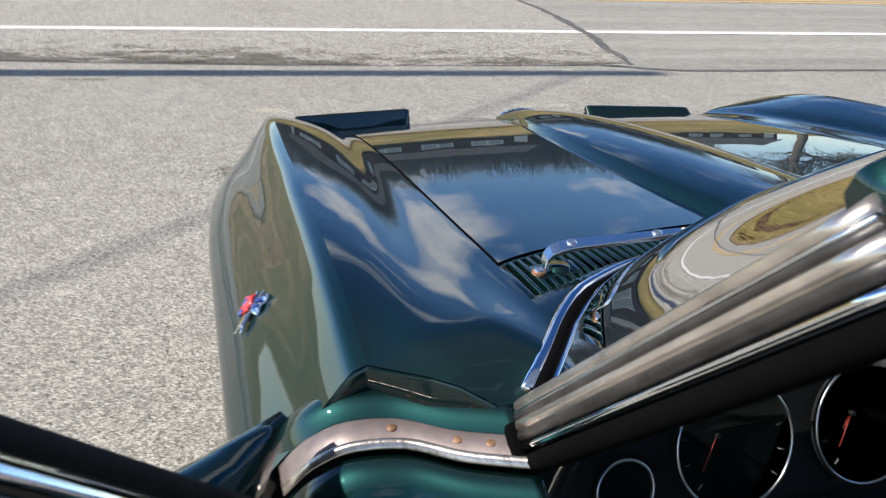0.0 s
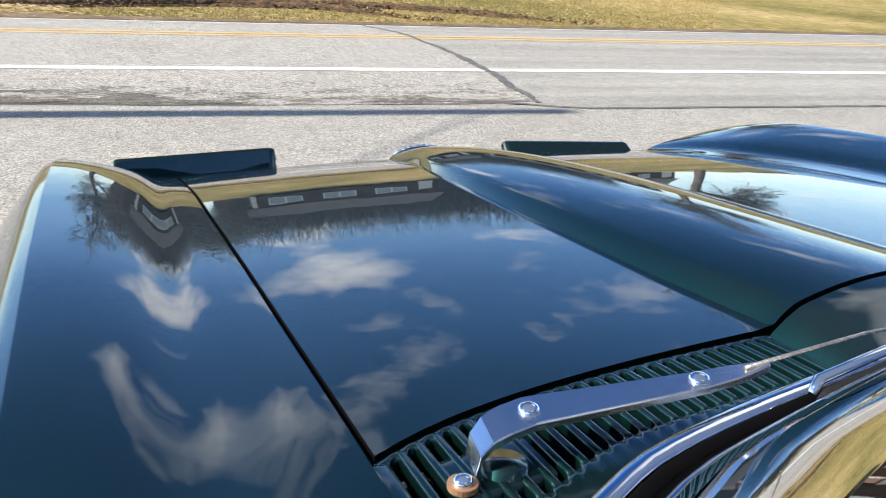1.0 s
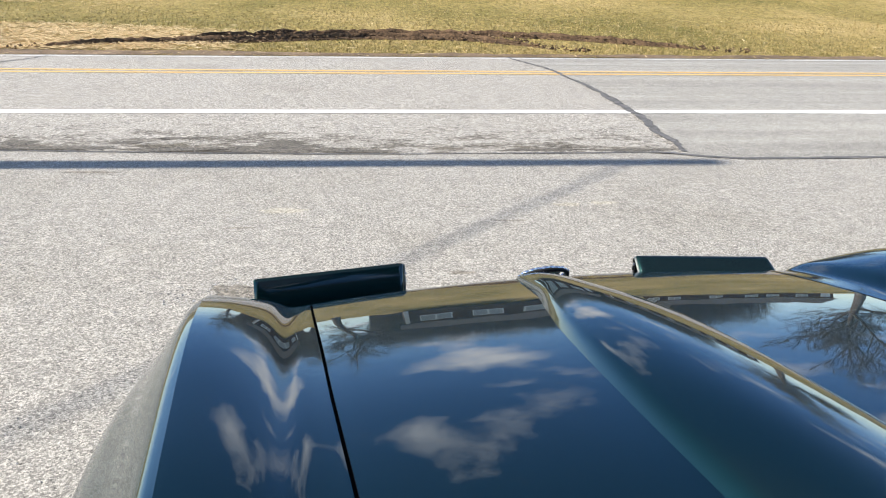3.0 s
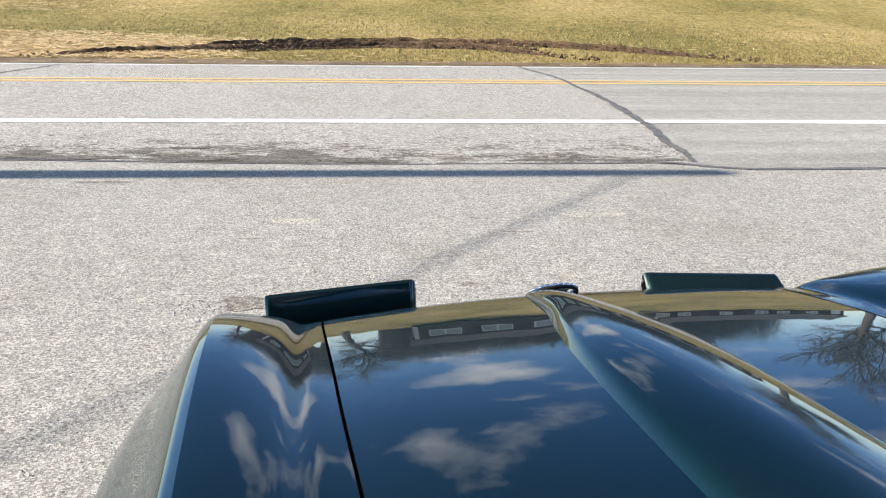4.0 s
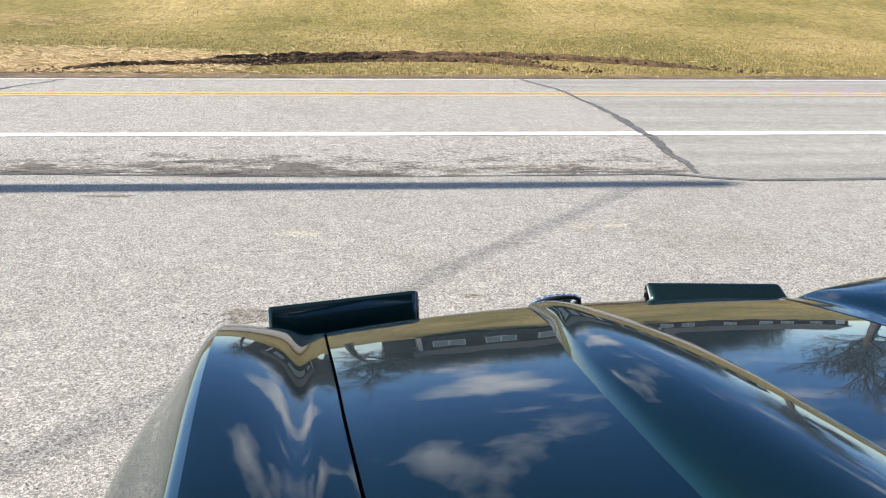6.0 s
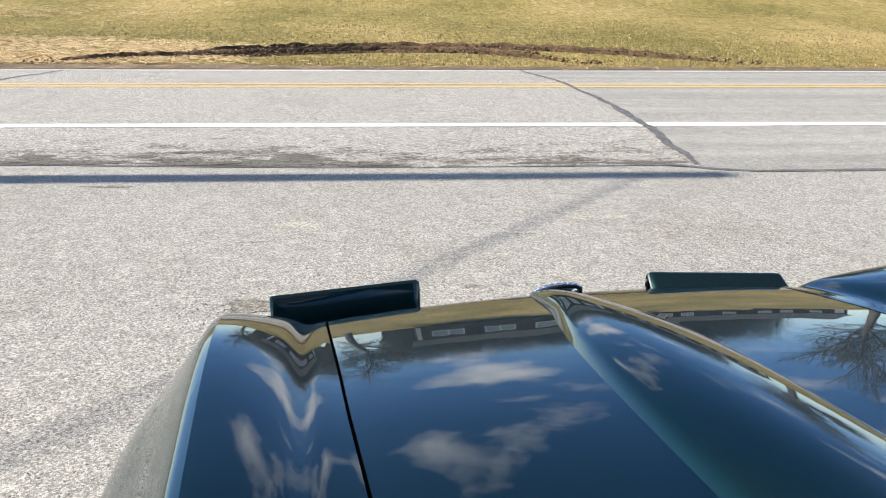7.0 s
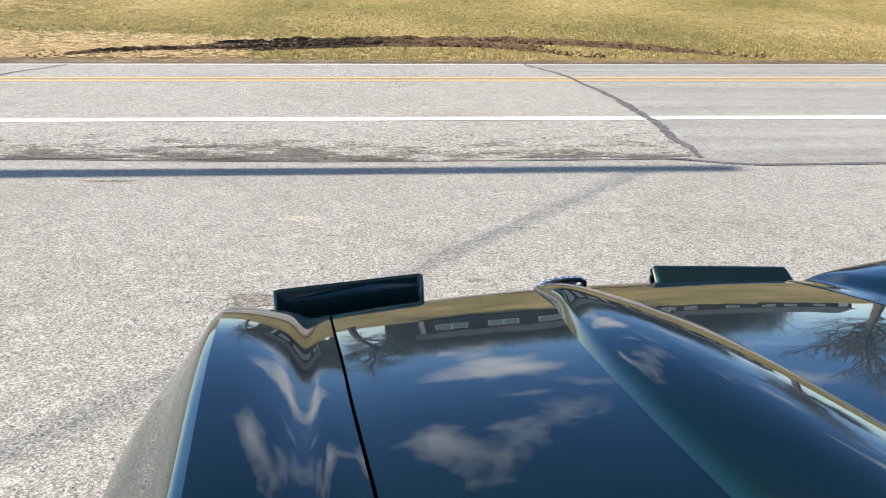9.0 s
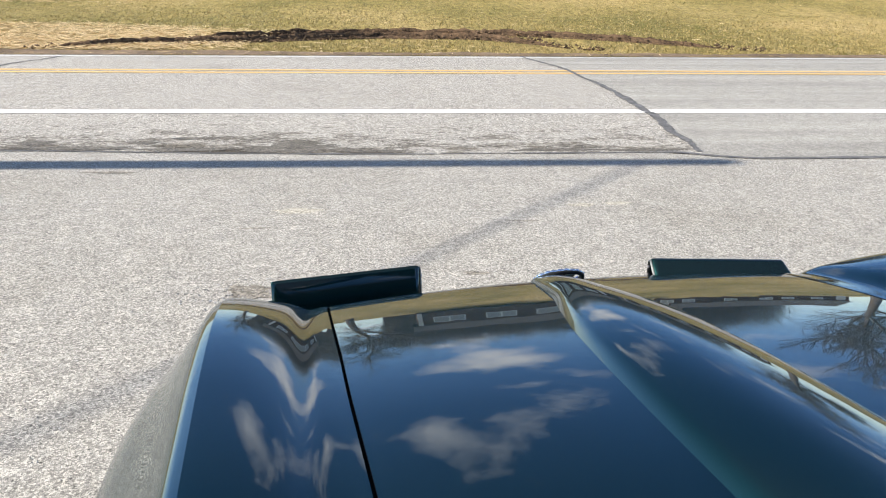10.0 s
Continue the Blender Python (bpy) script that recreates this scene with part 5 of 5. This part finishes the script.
def build_rear():
    """Doors, sills, tail, roof, cabin and wheels."""
    # rear body behind the doors
    st = [-2.62, -2.75, -2.95, -3.2, -3.5, -3.8, -4.05, -4.22, -4.32, -4.37]
    def rear_sec(y):
        k = pw(y, (-4.37, 0.80), (-4.22, 0.93), (-3.9, 1.0), (-2.6, 0.985))
        zc = pw(y, (-4.37, 0.66), (-4.2, 0.75), (-3.8, 0.83), (-3.2, 0.86), (-2.6, 0.83))
        out = []
        for i in range(30):
            r = i / 29
            x = pw(r, (0, 0), (0.4, 0.55), (0.55, 0.74), (0.62, 0.80), (0.75, 0.885), (0.9, 0.87), (1, 0.78)) * k
            z = zc + pw(r, (0, -0.01), (0.4, -0.015), (0.55, 0.0), (0.62, -0.02), (0.75, -0.16), (0.9, -0.42), (1, -0.60))
            out.append((x, y, max(z, 0.2)))
        return out
    verts, faces = [], []
    for side in (-1, 1):
        b0 = len(verts)
        for y in st:
            verts += [(x * side, yy, z) for x, yy, z in rear_sec(y)]
        verts += [(x * side, -4.385, 0.3 + (z - 0.3) * 0.6) for x, yy, z in rear_sec(-4.37)]
        verts += [(0.0, -4.385, 0.45)] * 30
        for f in grid_faces(30, len(st) + 2):
            c = sum((Vector(verts[b0 + q]) for q in f), Vector()) / 4
            if (c.y + 3.27) ** 2 + (c.z - 0.32) ** 2 < 0.355 ** 2 and abs(c.x) > 0.78:
                continue
            f = [b0 + q for q in f]
            faces.append(f if side < 0 else f[::-1])
    ob = part("rear_body", mesh_of("rear_body", verts, faces, M_PAINT), M_PAINT, CAR, "dark green tail of the car")
    so = ob.modifiers.new("shell", "SOLIDIFY"); so.thickness, so.offset = 0.004, -1
    # roof with pillars
    verts = []
    for j in range(14):
        t = j / 13
        for i in range(21):
            u = -1 + i / 10
            p = wind_pt(u, 1.0)
            y = p.y + (-3.15 - p.y) * t
            z = p.z + 0.075 * math.sin(math.pi * min(t * 1.15, 1)) * (1 - 0.5 * u * u) - 0.24 * smooth01((t - 0.45) / 0.55)
            verts.append((p.x * (1 + 0.08 * math.sin(math.pi * t)), y, z))
    ob = part("roof", mesh_of("roof", verts, [f[::-1] for f in grid_faces(21, 14)], M_PAINT), M_PAINT, CAR, "dark green roof over the cabin")
    so = ob.modifiers.new("shell", "SOLIDIFY"); so.thickness = 0.03
    # sills and right-hand door
    for side in (-1, 1):
        part("sill", box_bm((0.14, 1.14, 0.16), (side * 0.80, -2.08, 0.27), 0.03), M_PAINT, CAR, "dark green door sill")
    def door_mesh(nm):
        v = []
        prof = [(0.0, 0.835), (0.05, 0.838), (0.085, 0.82), (0.135, 0.72), (0.155, 0.62), (0.15, 0.5), (0.13, 0.36), (0.09, 0.34), (0.03, 0.36), (0.0, 0.5)]
        ts = (0, 0.03, 0.08, 0.16, 0.3, 0.7, 0.98, 1)
        for t in ts:
            # a thin leading edge that curves back towards the sill
            k = 0.9 if t == 1 else 0.25 + 0.75 * smooth01(t / 0.16 + 0.1)
            for x, z in prof:
                v.append((-(0.03 + (x - 0.06) * k), -1.08 * t - 0.55 * max(0.0, 0.835 - z) * (1 - t) ** 4, z))
        fs = grid_faces(len(prof), len(ts), True) + [tuple(range(len(prof) - 1, -1, -1)), tuple(range((len(ts) - 1) * len(prof), len(ts) * len(prof)))]
        return mesh_of(nm, v, fs, M_PAINT)
    d = part("door", door_mesh("door"), M_PAINT, CAR, "dark green door, swung open")
    d.matrix_local = pose(-0.845, -1.535, -0.02, 0, 0, DOOR_OPEN)
    dr = part("door", door_mesh("door"), M_PAINT, CAR, "dark green door, shut")
    dr.matrix_local = pose(0.78, -1.50, 0) @ Matrix.Diagonal((-1, 1, 1, 1))
    # quarter window frame on the open door
    fr = [(0.030, -0.09, 0.80), (0.030, -0.147, 0.855), (0.027, -0.29, 0.995), (0.025, -0.42, 1.11)]
    part("window_seal", tube(fr, 0.012, 8, M_RUBBER, "window_seal"), M_RUBBER, d, "black rubber window seal")
    part("window_frame", tube([(x + 0.012, y - 0.022, z - 0.016) for x, y, z in fr], 0.015, 10, M_CHROME, "window_frame"), M_CHROME, d, "chrome quarter-window frame")
    part("window_frame", tube([(0.03, -0.42, 1.09), (0.03, -0.44, 0.83)], 0.008, 8, M_CHROME, "window_frame"), M_CHROME, d)
    g = part("quarter_glass", mesh_of("quarter_glass", [(0.03, -0.13, 0.83), (0.03, -0.42, 1.10), (0.03, -0.43, 0.83), (0.034, -0.13, 0.83), (0.034, -0.42, 1.10), (0.034, -0.43, 0.83)],
                                      [(0, 1, 2), (5, 4, 3), (0, 3, 4, 1), (1, 4, 5, 2), (2, 5, 3, 0)], M_GLASS, False), M_GLASS, d, "triangular quarter window glass")
    g.visible_shadow = False
    # door pillar with its bright plate
    jamb = [(-0.86, -1.485, 0.715), (-0.83, -1.50, 0.755), (-0.79, -1.515, 0.78), (-0.742, -1.535, 0.79), (-0.69, -1.58, 0.797), (-0.63, -1.625, 0.81)]
    NB = 9
    fine = [(x, pw(x, *[(p[0], p[1]) for p in jamb]), pw(x, *[(p[0], p[2]) for p in jamb])) for x in np.linspace(-0.86, -0.63, 24).tolist()]
    def band(nm, off0, off1, mt, lb, hump=0.004):
        v = []
        for x, y, z in fine:
            for k in range(NB):
                t = k / (NB - 1)
                v.append((x + (off0[0] + (off1[0] - off0[0]) * t), y + off0[1] + (off1[1] - off0[1]) * t, z + off0[2] + (off1[2] - off0[2]) * t + hump * math.sin(math.pi * t)))
        ob = part(nm, mesh_of(nm, v, [f[::-1] for f in grid_faces(NB, len(fine))], mt), mt, CAR, lb)
        so = ob.modifiers.new("shell", "SOLIDIFY"); so.thickness = 0.003
        return ob
    band("jamb_gap", (0, 0.060, 0.014), (0, 0.012, -0.002), M_PAINT, "dark green inner edge behind the wing", 0.010)
    pl = band("jamb_plate", (0.0, 0.014, 0.002), (0, -0.022, -0.004), M_PLATE, "worn bright metal plate on the door pillar")
    band("jamb_rail", (0.0, -0.022, 0.001), (0, -0.030, -0.003), M_WORN, "worn rail along the door pillar")
    band("door_pillar", (0.0, -0.032, -0.012), (0, -0.085, -0.052), M_PAINT, "dark green door pillar", 0.014)
    for x, y, z in ((-0.748, -1.537, 0.795), (-0.690, -1.584, 0.802), (-0.662, -1.605, 0.808)):
        bm = bmesh.new()
        bmesh.ops.create_uvsphere(bm, u_segments=12, v_segments=6, radius=0.006)
        bmesh.ops.scale(bm, vec=(1, 1, 0.4), verts=bm.verts)
        bmesh.ops.translate(bm, vec=(x, y, z), verts=bm.verts)
        part("screw", bm, M_SCREW, pl, "rusty screw")
    # bright strip where the pillar meets the door opening
    part("jamb_end_trim", tube([(-0.604, -1.672, 0.838), (-0.603, -1.664, 0.822), (-0.602, -1.650, 0.795), (-0.602, -1.632, 0.752), (-0.602, -1.60, 0.68)], [0.006, 0.009, 0.010, 0.011, 0.010], 10, M_STEEL, "jamb_end_trim", flat=0.5), M_STEEL, CAR, "worn bright strip down the door opening")
    # cabin
    part("cabin_floor", box_bm((1.5, 1.3, 0.04), (0, -2.1, 0.22), 0.01), M_VINYL, CAR, "black cabin floor")
    part("firewall", box_bm((1.5, 0.04, 0.55), (0, -1.36, 0.5), 0.01), M_SHUT, CAR)
    part("bulkhead", box_bm((1.5, 0.04, 0.5), (0, -2.72, 0.48), 0.01), M_VINYL, CAR)
    verts = []
    for j, (y, z) in enumerate(((-1.36, 0.82), (-1.46, 0.84), (-1.525, 0.852), (-1.548, 0.846), (-1.560, 0.815), (-1.60, 0.735), (-1.655, 0.62), (-1.60, 0.55), (-1.58, 0.45))):
        for i in range(25):
            x = -0.60 + 1.2 * i / 24
            verts.append((x, y, z - 0.05 * x * x))
    part("dashboard", mesh_of("dashboard", verts, [f[::-1] for f in grid_faces(25, 9)], M_VINYL), M_VINYL, CAR, "black padded dashboard")
    return d


DOOR_OPEN = -55
build_rear()


def build_gauges():
    ax = Vector((0, -0.95, 0.32)).normalized()
    for x, y, z, r in ((-0.508, -1.605, 0.722, 0.034), (-0.373, -1.600, 0.754, 0.074), (-0.192, -1.600, 0.754, 0.074), (-0.268, -1.65, 0.655, 0.032)):
        c = Vector((x, y, z)) + ax * 0.012
        g = part("gauge", ring(c, ax, r, 0.0016, M_STEEL, "gauge", 48, 8), M_STEEL, CAR, "round dash gauge with thin chrome bezel")
        part("dial", disc(c - ax * 0.010, ax, r * 1.0, M_DIAL, "dial"), M_DIAL, g, "black dial")
        gl = part("gauge_glass", disc(c - ax * 0.002, ax, r * 0.98, M_GLASS, "gauge_glass", 40, 0.001), M_GLASS, g)
        gl.visible_shadow = False
        if r > 0.05:
            u = Vector((1, 0, 0))
            hub = c - ax * 0.003 + Vector((-0.022, 0.004, 0.012))
            tip = hub + (u * -0.5 + Vector((0, -0.44, -0.90)) * 0.8) * 0.045
            part("needle", tube([hub, tip], [0.0007, 0.0005], 6, M_NEEDLE, "needle"), M_NEEDLE, g, "red gauge needle")
            part("needle_hub", disc(hub, ax, 0.003, M_DIAL, "needle_hub", 16), M_DIAL, g)
            for k in range(11):
                a = radians(-130 + 26 * k)
                dirv = u * math.sin(a) + Vector((0, 0.44, 0.90)) * math.cos(a)
                p0 = c - ax * 0.004 + dirv * r * 0.80
                part("dial_mark", tube([p0, p0 + dirv * r * 0.1], 0.0008, 5, M_MARK, "dial_mark"), M_MARK, g)


build_gauges()


def build_wheel():
    w = new("wheel")
    w.parent = CAR
    v = []
    prof = [(-0.085, 0.20), (-0.095, 0.26), (-0.085, 0.315), (-0.06, 0.332), (0.06, 0.332), (0.085, 0.315), (0.095, 0.26), (0.085, 0.20)]
    for i in range(48):
        a = 2 * math.pi * i / 48
        v += [(x, r * math.cos(a), r * math.sin(a)) for x, r in prof]
    n = len(prof)
    f = [(i * n + j, i * n + j + 1, ((i + 1) % 48) * n + j + 1, ((i + 1) % 48) * n + j) for i in range(48) for j in range(n - 1)]
    part("tyre", mesh_of("tyre", v, f, M_RUBBER), M_RUBBER, w, "black tyre")
    part("rim", disc((-0.07, 0, 0), (1, 0, 0), 0.20, M_STEEL, "rim", 40, 0.14), M_STEEL, w, "steel rim")
    return w


wh = build_wheel()
wh.matrix_local = pose(-0.78, -0.78, 0.332)
for x, y in ((0.78, -0.78), (-0.78, -3.27), (0.78, -3.27)):
    c = copy_thing(wh, pose(x, y, 0.332))
    c.parent = CAR


# ---- pole and service wire ----
def build_pole(x, y, h, nm="utility_pole"):
    t = thing(nm, "weathered wooden utility pole, out of view", "utility pole", (x, y, 0))
    part("pole", tube([(0, 0, -0.3), (0, 0, h * 0.5), (0, 0, h)], [0.16, 0.13, 0.10], 20, M_WOOD, "pole"), M_WOOD, t)
    return t


POLE_H = 9.0
PX = 2.75 - POLE_H / math.tan(SUN_EL)
build_pole(PX, 5.87, POLE_H)
# second pole is invented and unseen, only to anchor the wire's far end
build_pole(-16.57, -6.5, 7.2)


def build_wire(a, b2, sag, r=0.014):
    a, b2 = Vector(a), Vector(b2)
    pts = [a.lerp(b2, i / 24) - Vector((0, 0, sag * 4 * (i / 24) * (1 - i / 24))) for i in range(25)]
    tagged(new("service_wire", tube(pts, r, 8, M_WIRE, "service_wire")), "black twisted overhead service cable between poles", "overhead wire")


build_wire((PX, 5.87, 8.50), (-16.57, -6.5, 6.85), 0.14)


# ---- far side: houses, bare trees, woods ----
def build_tree(x, y, h, seed, label):
    """A bare tree: tapered trunk with limbs, and a crown of many fine twigs."""
    rnd = random.Random(seed)
    t = thing("bare_tree", label, "tree", (x, y, lawn_z(x, y) - 0.1))
    tv, tf, cv, cf = [], [], [], []

    def seg(a, b2, ra, rb, n, vv, ff):
        d = (b2 - a).normalized()
        u = d.orthogonal().normalized()
        w = d.cross(u)
        b0 = len(vv)
        for p, r in ((a, ra), (b2, rb)):
            for k in range(n):
                an = 2 * math.pi * k / n
                vv.append(p + (u * math.cos(an) + w * math.sin(an)) * r)
        for k in range(n):
            ff.append((b0 + k, b0 + (k + 1) % n, b0 + n + (k + 1) % n, b0 + n + k))

    def grow(p, d, length, r, depth):
        vv, ff = (tv, tf) if depth < 2 else (cv, cf)
        k = 3 if depth < 3 else 2
        for i in range(k):
            d2 = (d + Vector((rnd.gauss(0, 0.16), rnd.gauss(0, 0.16), rnd.gauss(0.03, 0.1)))).normalized()
            q = p + d2 * length / k
            r2 = r * (0.86 if depth else 0.9)
            seg(p, q, r, r2, 8 if depth == 0 else (5 if depth < 3 else 3), vv, ff)
            p, d, r = q, d2, r2
            if depth < 6 and (depth > 0 or i > 0):
                for _ in range(rnd.choice((1, 2, 2)) if depth < 4 else 1 + (depth == 4)):
                    side = Vector((rnd.gauss(0, 1), rnd.gauss(0, 1), rnd.gauss(0.15, 0.5))).normalized()
                    grow(p, (d * 0.65 + side * 0.75).normalized(), length * rnd.uniform(0.52, 0.72), max(r * 0.6, 0.012), depth + 1)
        if depth < 5:
            grow(p, d, length * 0.72, r * 0.85, depth + 1)

    grow(Vector((0, 0, 0)), Vector((0, 0, 1)), h * 0.26, h * 0.019, 0)
    part("trunk", mesh_of("trunk", tv, tf, M_BARK), M_BARK, t)
    part("crown", mesh_of("crown", cv, cf, M_BARK, False), M_BARK, t, "crown of bare branching twigs")
    return t


def build_house(x, y, w, d, h, rz, label, wins, win_w, win_h, sill):
    t = thing("house", label, "house", (x, y, lawn_z(x, y) - 0.05), rz)
    part("wall", box_bm((w, d, h), (0, 0, h / 2)), M_BRICK, t, "brown brick walls")
    v = [(-w / 2 - 0.4, -d / 2 - 0.5, h), (w / 2 + 0.4, -d / 2 - 0.5, h), (w / 2 + 0.4, d / 2 + 0.5, h), (-w / 2 - 0.4, d / 2 + 0.5, h), (-w / 2 - 0.4, 0, h + d * 0.28), (w / 2 + 0.4, 0, h + d * 0.28)]
    part("roof", mesh_of("roof", v, [(0, 1, 5, 4), (2, 3, 4, 5), (1, 2, 5), (3, 0, 4), (3, 2, 1, 0)], M_ROOF, False), M_ROOF, t, "dark shingle roof")
    part("corner_post", box_bm((0.36, 0.16, h), (-w / 2 + 0.2, -d / 2 - 0.09, h / 2), 0.01), M_TRIM, t, "white corner boarding")
    for xx in wins:
        wn = part("window", box_bm((win_w, 0.08, win_h), (xx, -d / 2 - 0.03, sill + win_h / 2), 0.01), M_TRIM, t, "white framed window")
        for sx in (-0.245, 0.245):
            part("pane", box_bm((win_w * 0.43, 0.04, win_h * 0.84), (xx + sx * win_w, -d / 2 - 0.06, sill + win_h / 2), 0.005), M_PANE, wn)
    part("door", box_bm((1.0, 0.08, 2.05), (w / 2 - 0.9, -d / 2 - 0.03, 1.03), 0.01), M_TRIM, t, "white front door")
    return t


def build_woods(label, x0, x1, y, h, seed, count):
    """A far belt of bare woods: many thin upright stems with twigs."""
    rnd = random.Random(seed)
    v, f = [], []
    for _ in range(count):
        x, yy = rnd.uniform(x0, x1), y + rnd.uniform(-8, 18)
        hh = h * rnd.uniform(0.6, 1.1)
        z0 = lawn_z(x, yy)
        for k in range(14):
            a = rnd.uniform(0, 2 * math.pi)
            zb = z0 + (0 if k == 0 else hh * rnd.uniform(0.25, 0.8))
            ln = hh if k == 0 else hh * rnd.uniform(0.15, 0.4)
            dx, dy, dz = (rnd.gauss(0, 0.4), 0, ln) if k == 0 else (ln * 0.6 * math.cos(a), ln * 0.6 * math.sin(a), ln * 0.8)
            w = 0.08 if k == 0 else 0.032
            b0 = len(v)
            v += [(x - w, yy, zb), (x + w, yy, zb), (x, yy + w, zb), (x + dx, yy + dy, zb + dz)]
            f += [(b0, b0 + 1, b0 + 3), (b0 + 1, b0 + 2, b0 + 3), (b0 + 2, b0, b0 + 3)]
    tagged(new("woods", mesh_of("woods", v, f, M_WOODS, False)), label, "woods", kind="stuff")


build_house(7.6, 62, 13.6, 8, 3.0, 0, "brown brick house with wide white windows", (-4.4, -0.5, 3.3), 2.4, 1.35, 1.15)
build_house(35.5, 84, 22, 9, 2.5, -8, "long low brick building with a row of white windows", (-7.6, -5.4, -1.2, 2.4, 4.6, 7.6), 1.3, 1.3, 0.9)
build_tree(-3.8, 54, 17, 3, "large bare spreading tree on the lawn before the house")
build_tree(34.5, 55, 24, 21, "large bare spreading tree on the lawn")
build_woods("far belt of bare grey-brown woods", -4, 64, 135, 22, 4, 3600)
